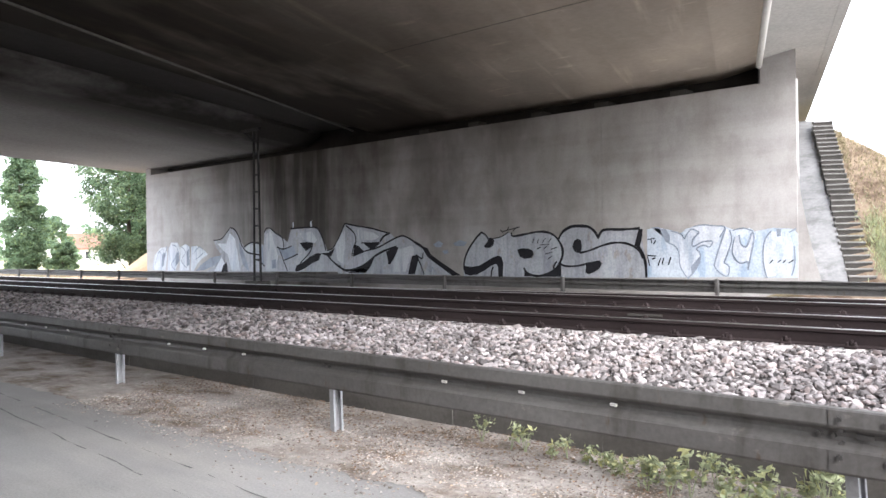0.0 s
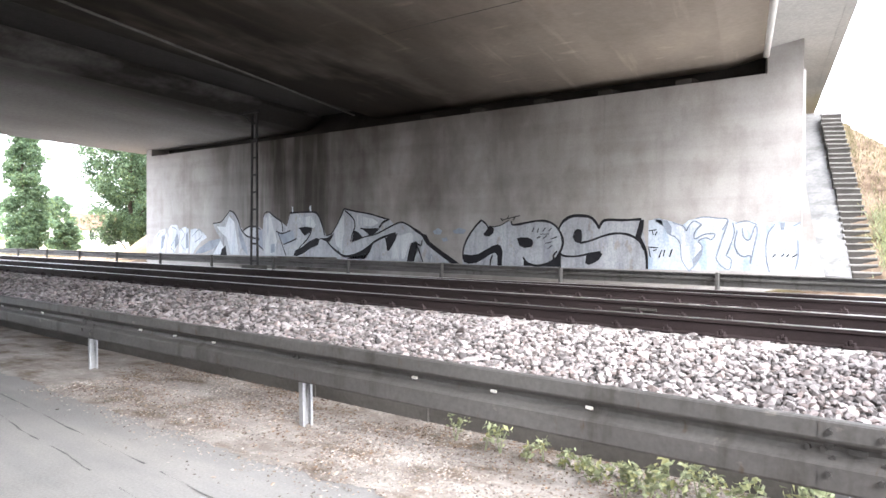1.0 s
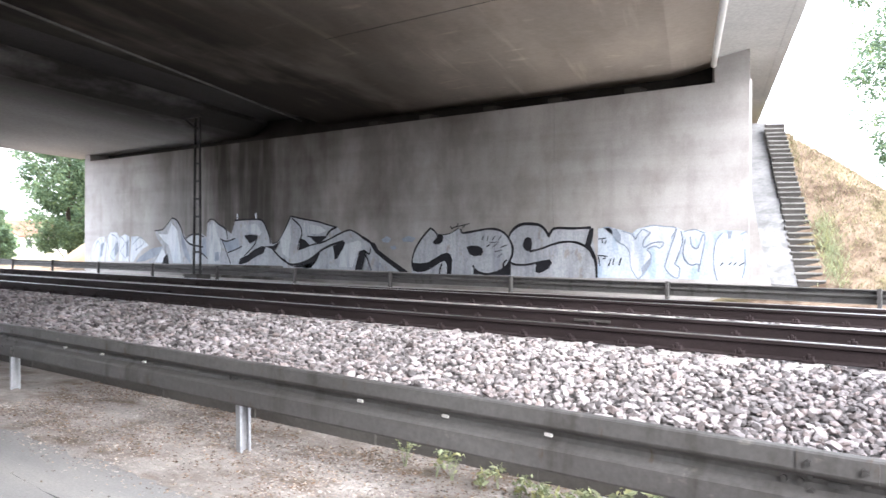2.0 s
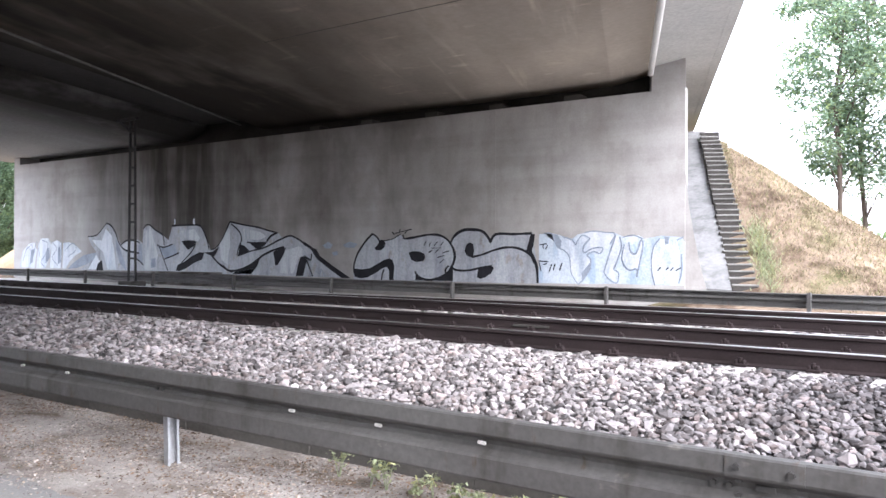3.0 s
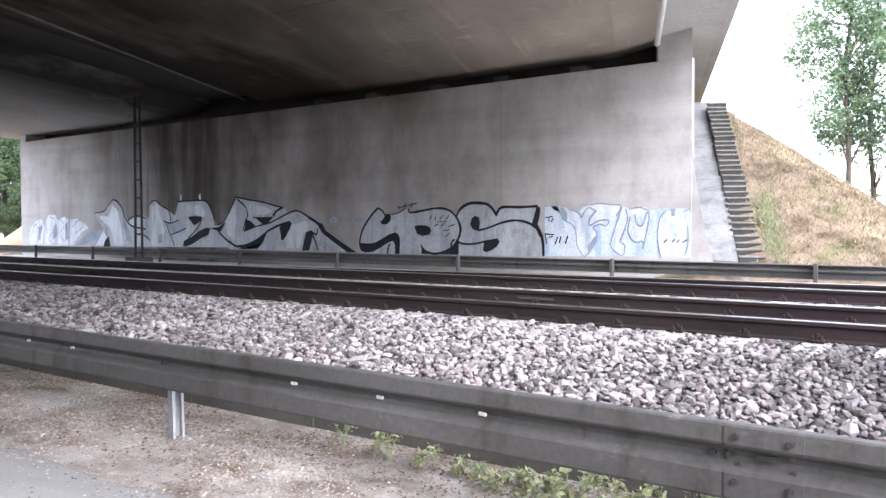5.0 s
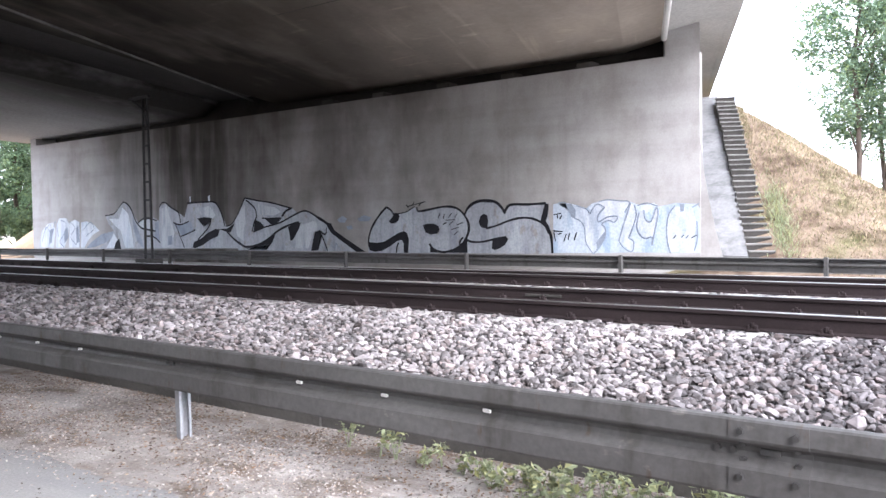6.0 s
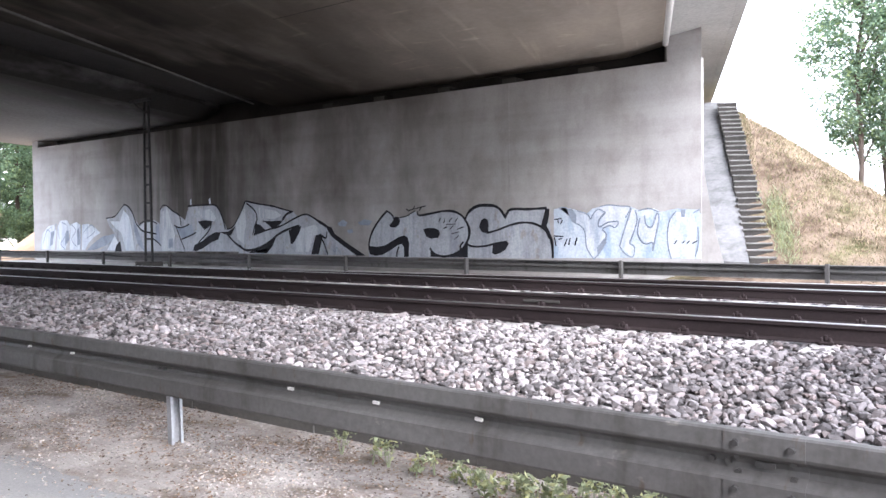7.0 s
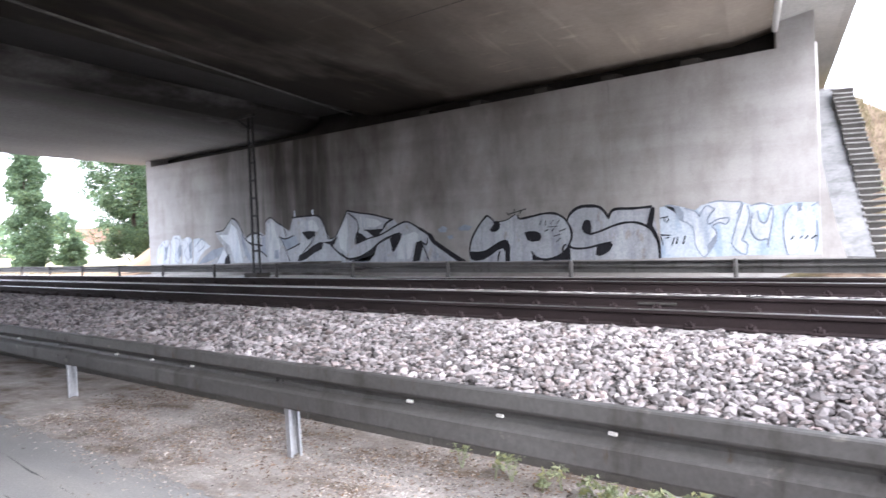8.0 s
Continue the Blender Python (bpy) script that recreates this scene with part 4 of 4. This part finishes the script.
def small_throw_up():
    fill, wash, white, pale, slate, black, line, blue, bar = kit("graffiti", "small white and blue throw-up on the wall")
    white((-40.9, 0.71), (-40.61, 1.46), (-40, 1.84), (-39.47, 1.89), (-39.26, 1.51), (-39.49, 0.66))
    white((-39.28, 0.66), (-39.15, 1.78), (-38.83, 2.1), (-38.21, 2.1), (-37.92, 1.77), (-38.13, 1.18), (-38.45, 0.67))
    white((-38.04, 0.68), (-37.91, 1.88), (-37.41, 2.01), (-37.01, 1.87), (-37.09, 0.68))
    white((-36.94, 0.68), (-36.87, 1.87), (-36.33, 1.91), (-35.67, 1.7), (-35.3, 1.47), (-35.86, 1.29), (-36.35, 0.98), (-36.65, 0.66))
    slate((-39.79, 1.51), (-39.47, 1.62), (-39.65, 0.91), (-39.92, 0.85))
    slate((-38.43, 1.45), (-38.12, 1.67), (-38.03, 1.18), (-38.44, 0.86))
    wash((-40.67, 1.07), (-40.22, 1.62), (-39.9, 1.46), (-40.13, 0.69), (-40.68, 0.68))
    slate((-37.32, 1.61), (-37.11, 1.76), (-37.08, 0.97), (-37.33, 0.87))
    wash((-37.72, 1.34), (-37.22, 1.5), (-37.14, 0.71), (-37.94, 0.68))
    wash((-36.73, 1.45), (-35.86, 1.65), (-36.35, 0.98), (-36.84, 0.71))
    blue(4, (-40.56, 0.96), (-40.11, 1.68), (-39.58, 1.29), (-39.25, 1.95), (-38.96, 1.18))
    blue(4, (-38.73, 2), (-38.22, 1.83), (-38.43, 1.34), (-38.85, 0.97), (-38.45, 0.7))
    blue(4, (-37.91, 1.93), (-37.42, 1.61), (-37.83, 1.18), (-37.33, 0.81))
    blue(4, (-37.01, 1.87), (-37.04, 0.71))
    blue(4, (-36.73, 1.5), (-36.04, 1.86), (-35.76, 1.55), (-36.44, 1.24))
    blue(3, (-40.34, 1.46), (-39.68, 1.79), (-39.81, 0.8))
    slate((-35.68, 1.08), (-35.11, 1.31), (-34.1, 1.44), (-34.29, 1.13), (-34.94, 0.88), (-35.68, 0.72), (-36.45, 0.66), (-36.06, 0.92))


def angular_piece():
    fill, wash, white, pale, slate, black, line, blue, bar = kit("graffiti", "angular chrome lettering with black outlines behind the mast")
    fill((-34.77, 2.15), (-34.09, 2.14), (-33.64, 2.46), (-33.33, 2.7), (-32.85, 2.57), (-32.51, 2.17), (-32.18, 1.77), (-31.67, 1.96), (-31.02, 2), (-30.62, 1.85), (-30.56, 2.47), (-30.16, 2.58), (-29.7, 2.38), (-29.16, 2.14), (-28.83, 1.97), (-28.59, 2.52), (-28.37, 2.58), (-26.85, 2.54), (-26.58, 2.29), (-26.31, 1.89), (-26.14, 1.58), (-25.76, 1.67), (-25.36, 2.1), (-25.02, 2.61), (-24.85, 0.72), (-35.4, 0.64), (-34.56, 1.08), (-34.1, 1.44), (-34.55, 1.79))
    white((-34.46, 2), (-33.65, 1.98), (-33.37, 2.48), (-32.94, 2.22), (-32.7, 1.48), (-32.54, 0.69), (-33.23, 0.69), (-33.57, 1.48), (-34.01, 1.69))
    white((-34.11, 1.34), (-33.76, 0.98), (-34.12, 0.68), (-34.76, 0.68))
    pale((-32.1, 1.72), (-31.76, 1.91), (-31.18, 1.9), (-31.19, 1.57), (-31.77, 1.52))
    pale((-30.41, 2.37), (-30.05, 2.46), (-29.82, 1.94), (-29.52, 1.35), (-29.84, 0.72), (-30.48, 0.71))
    pale((-25.63, 1.84), (-25.15, 2.35), (-25.03, 1.66), (-25.11, 1.01), (-25.5, 1.19))
    line(3.5, (-34.77, 2.15), (-34.36, 2.17), (-34, 2.24), (-33.64, 2.48), (-33.33, 2.7))
    line(5, (-33.33, 2.73), (-32.94, 2.62), (-32.6, 2.29), (-32.35, 1.87), (-31.93, 1.57), (-31.35, 1.47), (-30.86, 1.42))
    slate((-32.6, 2.12), (-32.27, 1.62), (-31.86, 0.94), (-31.78, 0.65), (-32.28, 0.99), (-32.52, 1.53))
    black((-34.12, 0.63), (-33.98, 0.93), (-33.66, 1.11), (-33.54, 0.64))
    line(4, (-32.18, 1.77), (-31.84, 1.94), (-31.34, 2), (-30.78, 1.85))
    line(4, (-31.11, 1.21), (-30.79, 1.07), (-30.55, 0.92))
    slate((-30.9, 1.78), (-30.66, 1.83), (-30.59, 1), (-30.95, 1.14))
    line(3.5, (-30.56, 2.42), (-30.36, 2.61), (-30.05, 2.6))
    line(4.5, (-30.05, 2.58), (-29.7, 2.38), (-29.2, 2.16), (-29.1, 1.74))
    slate((-29.59, 1.77), (-28.98, 1.67), (-28.38, 1.8), (-28.24, 1.41), (-28.99, 1.19), (-29.29, 1.42))
    line(4, (-29.59, 1.77), (-29.13, 1.67), (-28.53, 1.8))
    line(4, (-29.07, 1.19), (-28.54, 1.32), (-28.09, 1.46))
    line(3.5, (-29.44, 1.7), (-29.14, 1.19), (-28.85, 0.72))
    pale((-28, 2.32), (-27.14, 2.39), (-26.79, 2.03), (-26.93, 1.9), (-27.72, 2.04))
    line(5, (-28.59, 2.54), (-28.18, 2.55), (-27.46, 2.56), (-26.85, 2.54), (-26.58, 2.34), (-26.34, 1.94), (-26.21, 1.58))
    black((-27.97, 1.91), (-27.5, 1.95), (-27, 1.9), (-27.18, 1.72), (-27.54, 1.57))
    black((-28.32, 0.73), (-28.21, 0.96), (-27.73, 1.1), (-27.3, 1.32), (-26.8, 1.48), (-26.52, 1.45), (-26.66, 1.19), (-27.16, 1.05), (-27.66, 0.82), (-28.1, 0.71))
    line(4.5, (-27.08, 1.81), (-27.29, 1.5), (-27.95, 1.05))
    black((-26.59, 1.47), (-26.04, 1.49), (-25.6, 1.69), (-25.87, 1.34), (-26.04, 1.34))
    line(6, (-26.18, 1.45), (-25.71, 1.1), (-25.24, 0.86), (-24.85, 0.74))
    line(3.5, (-26.14, 1.58), (-25.76, 1.67), (-25.36, 2.1), (-25.02, 2.61))
    white((-28.44, 2.81), (-28.36, 2.81), (-28.37, 2.56), (-28.44, 2.56))
    white((-27.24, 2.76), (-27.13, 2.84), (-27.1, 2.57), (-27.2, 2.55))
    slate((-29.99, 1.19), (-29.68, 1.23), (-29.69, 0.86), (-30, 0.81))


def pointed_piece():
    fill, wash, white, pale, slate, black, line, blue, bar = kit("graffiti", "pointed chrome lettering with a long black tail", 5)
    fill((-25.42, 2.01), (-24.98, 2.65), (-24.24, 2.52), (-23.31, 2.4), (-22.34, 2.19), (-22.11, 2.02), (-21.73, 2.1), (-21.19, 1.93), (-20.53, 1.6), (-20.26, 1.32), (-19.62, 1.01), (-18.89, 0.64), (-25.45, 0.64))
    pale((-25.02, 2.44), (-24.97, 1.66), (-25.24, 1.23), (-25.36, 1.66))
    pale((-24.24, 2.38), (-23.25, 2.23), (-22.94, 2.06), (-23.37, 1.94), (-24.19, 1.99))
    pale((-22.24, 1.51), (-21.25, 1.71), (-20.8, 1.43), (-21.26, 1.31), (-21.55, 0.74), (-22.42, 0.74), (-22.18, 1.19))
    line(4.5, (-25.42, 2.01), (-24.98, 2.65))
    line(4.5, (-24.98, 2.65), (-24.24, 2.52), (-23.46, 2.42), (-22.82, 2.28), (-22.34, 2.19))
    line(7, (-22.4, 2.19), (-22.7, 2.09), (-22.92, 1.89))
    line(4, (-22.95, 1.85), (-23.44, 1.84), (-24, 1.86))
    line(4.5, (-24.92, 2.56), (-24.63, 2.4), (-24.38, 2.19), (-24.32, 1.91))
    line(4, (-24.32, 1.91), (-24.48, 1.66), (-24.58, 1.36))
    black((-24.41, 1.8), (-24.13, 1.72), (-23.85, 1.52), (-24.52, 1.34))
    black((-23.94, 1.88), (-23.44, 1.84), (-22.89, 1.85), (-23.13, 1.69), (-23.44, 1.58))
    line(4.5, (-23.32, 1.6), (-22.86, 1.72), (-22.26, 1.94), (-21.73, 2.08), (-21.36, 1.99), (-20.97, 1.8))
    line(7, (-21.02, 1.82), (-20.74, 1.7), (-20.47, 1.54))
    black((-20.66, 1.66), (-20.39, 1.62), (-20.23, 1.38), (-19.62, 1.05), (-18.79, 0.64), (-19.2, 0.63), (-19.78, 0.94), (-20.37, 1.27), (-20.56, 1.48))
    line(3.5, (-24.52, 1.34), (-23.75, 1.54), (-23.32, 1.6))
    line(6, (-25.37, 0.97), (-25.11, 0.8), (-24.72, 0.78), (-24.14, 0.89), (-23.57, 1.14), (-23.14, 1.37), (-22.59, 1.56), (-22, 1.68))
    black((-24.85, 0.67), (-24.4, 0.83), (-23.82, 1.02), (-23.26, 1.27), (-23.45, 0.96), (-23.77, 0.68))
    black((-22.59, 1.5), (-22.29, 1.6), (-21.91, 1.67), (-22, 1.45), (-22.18, 1.23), (-22.36, 1.02), (-22.48, 1.02), (-22.51, 1.27))
    black((-21.41, 0.65), (-21.29, 1.03), (-21.17, 1.33), (-20.94, 1.37), (-20.86, 1.19), (-21.04, 0.67))
    line(4, (-20.97, 1.37), (-20.78, 1.07), (-20.57, 0.66))
    line(4, (-20.97, 1.37), (-20.67, 1.23), (-20.61, 1.46))
    slate((-24.66, 0.72), (-23.64, 0.89), (-23.96, 0.64))
    slate((-20.09, 1.74), (-19.82, 1.87), (-19.61, 1.77), (-19.71, 1.63), (-19.98, 1.64))
    slate((-19.13, 1.76), (-18.82, 1.87), (-18.47, 1.79), (-18.62, 1.66), (-19.03, 1.67))
    slate((-19.66, 1.5), (-19.4, 1.54), (-19.35, 1.42), (-19.56, 1.38))
    blue(3, (-20.37, 0.84), (-20.21, 0.76), (-20.15, 0.92), (-20, 0.72))

big_silver_piece(), blue_piece(), small_throw_up(), angular_piece(), pointed_piece()


# ---- trees and plants ----
def leaves_mesh(name, centres, spreads, count, size, mat, parent, seed, label=""):
    rng = np.random.default_rng(seed)
    centres, spreads = np.array(centres), np.array(spreads)
    pick = rng.integers(0, len(centres), count)
    d = rng.normal(size=(count, 3))
    d /= np.linalg.norm(d, axis=1)[:, None]
    at = centres[pick] + d * (rng.uniform(0.2, 1, count) ** 0.45)[:, None] * spreads[pick][:, None] * (1, 1, 0.7)
    a = rng.normal(size=(count, 3)) * (1, 1, 0.6)
    a /= np.linalg.norm(a, axis=1)[:, None]
    b = np.cross(a, rng.normal(size=(count, 3)))
    b /= np.linalg.norm(b, axis=1)[:, None]
    s = size * rng.uniform(0.6, 1.3, (count, 1))
    n = np.cross(a, b)
    pts = np.stack([at - a * s, at + b * s * 0.5 + n * s * 0.15, at + a * s, at - b * s * 0.5 + n * s * 0.15], 1).reshape(-1, 3)
    faces = np.arange(count * 4).reshape(-1, 4)
    return mesh_of(name, pts.tolist(), faces.tolist(), mat, parent, label)


def tree(x, y, height, radius, seed, label, leaves=5000, leaf=0.12, mat=None, bare=0.28, trunk=0.16, slim=1.0, name="tree", clumps=46):
    rng = random.Random(seed)
    z0 = float(bank(np.array(x), np.array(y))) - 0.1
    root = empty(name, pose(x, y, z0), label, "tree" if name == "tree" else "bush")
    bend = [(rng.uniform(-0.25, 0.25) * k * 0.3, rng.uniform(-0.25, 0.25) * k * 0.3, height * 0.9 * k / 6) for k in range(7)]
    bend[0] = (0, 0, 0)
    part("trunk", tube(bend, [trunk * (1.15 - 0.16 * k) for k in range(7)], 9), M_BARK, root, smooth=True)
    centres, spreads = [], []
    for i in range(clumps):
        h = height * (bare + (1 - bare) * (i + 0.5) / clumps)
        t = (h / height - bare) / (1 - bare)
        reach = radius * (math.sin(math.pi * min(1, 0.12 + 0.85 * t)) ** 0.7) * slim * rng.uniform(0.35, 1.05)
        a = rng.uniform(0, 2 * math.pi)
        tip = (math.cos(a) * reach, math.sin(a) * reach, h + rng.uniform(-0.3, 0.3))
        centres.append(tip)
        spreads.append(radius * rng.uniform(0.2, 0.38))
        if i % 3 == 0:
            k = min(5, int(h / height / 0.9 * 6))
            s = bend[k]
            mid = ((s[0] + tip[0]) / 2, (s[1] + tip[1]) / 2, (s[2] + tip[2]) / 2 + 0.2)
            part("limb", tube([s, mid, tip], [trunk * 0.38, trunk * 0.24, trunk * 0.08], 6), M_BARK, root, smooth=True)
    leaves_mesh("crown", centres, spreads, leaves, leaf, mat or M_LEAF, root, seed)
    return root


tree(-6.1, 34.2, 12.5, 1.9, 11, "slender leafy tree on the embankment ridge", 19000, 0.075, bare=0.24, trunk=0.1, clumps=130)
tree(-5.4, 35.4, 13.0, 2.6, 12, "slender leafy tree on the embankment ridge", 21000, 0.075, bare=0.25, trunk=0.1, clumps=130)
tree(-1.9, 36.0, 12.0, 3.4, 13, "broad leafy tree on the embankment slope", 22000, 0.085, bare=0.16, trunk=0.14, clumps=130)
tree(1.5, 38.5, 12.0, 4.0, 14, "broad leafy tree on the embankment slope", 12000, 0.13, bare=0.1, trunk=0.18, clumps=80)
tree(-3.2, 33.0, 2.0, 1.3, 15, "low leafy bush under the trees on the embankment", 3600, 0.08, bare=0.05, trunk=0.04, name="bush", clumps=22)
tree(-66.3, 23.9, 9.6, 2.1, 21, "tall narrow poplar beyond the tracks", 42000, 0.1, M_LEAF_DARK, bare=0.03, trunk=0.2, slim=0.75, clumps=150)
tree(-54.6, 26.8, 13.0, 3.2, 22, "dense dark green tree beside the bridge", 60000, 0.1, M_LEAF_DARK, bare=0.1, trunk=0.16, clumps=170)
tree(-61.0, 32.5, 11.0, 4.0, 23, "dense dark green tree beside the bridge", 18000, 0.17, M_LEAF_DARK, bare=0.06, trunk=0.3, clumps=90)
tree(-86.0, 33.8, 5.2, 2.3, 24, "round bright green bush in the field", 8000, 0.16, M_LEAF, bare=0.02, trunk=0.1, name="bush", clumps=40)
tree(-69.6, 28.2, 2.6, 1.2, 25, "round bright green bush in the field", 6000, 0.13, M_LEAF_DARK, bare=0.02, trunk=0.1, name="bush", clumps=30)


def far_wood():
    rng = random.Random(5)
    centres, spreads = [], []
    for i in range(260):
        a = radians(rng.uniform(95, 178))
        r = rng.uniform(260, 330)
        centres.append((r * math.cos(a), r * math.sin(a), rng.uniform(0, 9)))
        spreads.append(rng.uniform(3, 7))
    ob = leaves_mesh("far_wood", centres, spreads, 16000, 1.1, M_LEAF_DARK, None, 77)
    tagged(ob, "distant line of green woodland", "woodland", kind="stuff")


far_wood()


def house():
    root = empty("house", pose(-126, 53.5, 0, 0, 0, 25), "small white rendered house with a brown tiled roof", "house")
    bm = bmesh.new()
    v = [bm.verts.new(c) for c in ((-4, -5, 0), (4, -5, 0), (4, -5, 2.6), (0, -5, 4.6), (-4, -5, 2.6), (-4, 5, 0), (4, 5, 0), (4, 5, 2.6), (0, 5, 4.6), (-4, 5, 2.6))]
    for f in ((0, 1, 2, 3, 4), (9, 8, 7, 6, 5), (0, 4, 9, 5), (1, 6, 7, 2), (0, 5, 6, 1), (2, 7, 8, 3), (3, 8, 9, 4)):
        bm.faces.new([v[k] for k in f])
    part("wall", bm, M_RENDER, root)
    for sx in (-1, 1):
        m = [(sx * 4.6, -5.5, 2.35), (sx * 4.6, 5.5, 2.35), (0, 5.5, 4.75), (0, -5.5, 4.75)]
        w = [(a, b, c + 0.18) for a, b, c in m]
        mesh_of("roof", m + w, [(0, 1, 2, 3), (7, 6, 5, 4), (0, 4, 5, 1), (1, 5, 6, 2), (2, 6, 7, 3), (3, 7, 4, 0)], M_TILE, root)
    for y in (-3, 0, 3):
        bm = bmesh.new()
        for a, d, e, g in ((-0.55, -0.48, 0.95, 2.15), (0.48, 0.55, 0.95, 2.15), (-0.48, 0.48, 0.95, 1.02), (-0.48, 0.48, 2.08, 2.15)):
            add_box(bm, 3.97, 4.06, y + a, y + d, e, g)
        frame_part = part("window", bm, M_RENDER, root)
        part("pane", box(3.98, 4.02, y - 0.48, y + 0.48, 1.02, 2.08), M_GLASS, frame_part)
    part("door", box(-0.6, 0.6, -5.04, -4.97, 0, 2.1), M_TILE, root)


house()


def blades(name, n, place, length, mat, label, seed):
    rng = np.random.default_rng(seed)
    x, y = place(rng, n)
    z = bank(x, y)
    a = rng.uniform(0, 2 * np.pi, n)
    L = length * rng.uniform(0.5, 1.4, n)
    lean = rng.uniform(-0.8, 0.8, (n, 2)) * L[:, None]
    w = 0.009 * rng.uniform(0.6, 1.6, n)
    p0 = np.stack([x - np.cos(a) * w, y - np.sin(a) * w, z - 0.02], -1)
    p1 = np.stack([x + np.cos(a) * w, y + np.sin(a) * w, z - 0.02], -1)
    p2 = np.stack([x + lean[:, 0], y + lean[:, 1], z + L * 0.8], -1)
    pts = np.stack([p0, p1, p2], 1).reshape(-1, 3)
    ob = mesh_of(name, pts.tolist(), np.arange(3 * n).reshape(-1, 3).tolist(), mat)
    tagged(ob, label, "grass", kind="stuff")


def slope_places(rng, n):
    y = rng.uniform(21.0, 36.0, n)
    s = rng.uniform(-5.2, 5.5, n)
    return bx(s, y), y


def left_places(rng, n):
    y = rng.uniform(18, 40, n)
    return rng.uniform(-64, -50, n), y


blades("dry_grass", 70000, slope_places, 0.1, M_STRAW, "short dry yellow grass on the embankment", 31)
blades("dry_grass", 9000, left_places, 0.22, M_STRAW, "short dry yellow grass beyond the wall", 32)


def stair_places(rng, n):
    y = 30.3 - np.abs(rng.normal(0, 2.6, n))
    return bx(np.where(rng.uniform(size=n) < 0.5, -5.45, -6.1) + rng.normal(0, 0.09, n), y), y


def litter():
    """Fallen brown leaves and twigs lying on the verge."""
    rng = np.random.default_rng(44)
    n = 6500
    x, y = rng.uniform(-9, 0.6, n), 3.75 + 1.6 * rng.uniform(size=n) ** 0.7
    keep = np.sin(x * 1.7 + 1) * np.sin(y * 3.1 + x * 0.6) > -0.35
    x, y = x[keep], y[keep]
    n = len(x)
    a, s = rng.uniform(0, 6.28, n), rng.uniform(0.006, 0.02, n)
    w = s * rng.uniform(0.2, 0.6, n)
    z = 0.014 + rng.uniform(0, 0.012, (n, 4))
    c, d = np.cos(a), np.sin(a)
    pts = np.stack([np.stack([x + c * s, x - d * w, x - c * s, x + d * w], 1), np.stack([y + d * s, y + c * w, y - d * s, y - c * w], 1), z], -1).reshape(-1, 3)
    ob = mesh_of("leaf_litter", pts.tolist(), np.arange(4 * n).reshape(-1, 4).tolist(), M_LITTER)
    tagged(ob, "brown fallen leaves and twigs on the verge", "litter", kind="stuff")


litter()


def green_places(rng, n):
    y = 23.2 + rng.normal(0, 0.8, n)
    return bx(-5.15 + rng.normal(0, 0.17, n), y), y


blades("green_grass", 1000, green_places, 0.22, M_WEED, "fresh green grass beside the stairs", 33)
blades("stair_weeds", 2600, stair_places, 0.16, M_STRAW, "dry weeds overgrowing the stairs", 34)


def weeds():
    rng = random.Random(9)
    spots = [(-4.02, 5.08, 0.24), (-3.67, 5.0, 0.25), (-3.55, 5.03, 0.2), (-3.28, 4.98, 0.14), (-3.2, 5.07, 0.16), (-3.0, 5.02, 0.15), (-2.88, 5.02, 0.16), (-2.82, 5.07, 0.13), (-2.7, 4.9, 0.1)]
    x = -2.64
    while x < 0.3:
        thick = x < -1.35
        tall = max(0.0, noise.noise(Vector((x * 2.6, 3, 0)))) * 0.5
        spots.append((x, rng.uniform(4.66, 5.15), rng.uniform(0.1, 0.22) + tall if thick else rng.uniform(0.07, 0.2)))
        x += rng.uniform(0.03, 0.08) if thick else rng.uniform(0.09, 0.22)
    for i, (x, y, h) in enumerate(spots):
        root = empty("weed", pose(x, y, 0.0), "leafy green weed growing from the gravel verge", "weed", "weeds along the barrier")
        centres, spreads = [], []
        for k in range(rng.randint(2, 4)):
            a = rng.uniform(0, 6.28)
            tip = (math.cos(a) * h * 0.3, math.sin(a) * h * 0.3, h * rng.uniform(0.7, 1.0))
            part("stem", tube([(0, 0, -0.02), (tip[0] * 0.4, tip[1] * 0.4, tip[2] * 0.55), tip], [0.004, 0.003, 0.0015], 5), M_WEED, root)
            for f in (0.55, 0.75, 0.95):
                centres.append((tip[0] * f, tip[1] * f, tip[2] * f))
                spreads.append(0.05)
        leaves_mesh("leaves", centres, spreads, 16 + int(100 * h), rng.uniform(0.02, 0.032), M_WEED, root, 100 + i)


weeds()
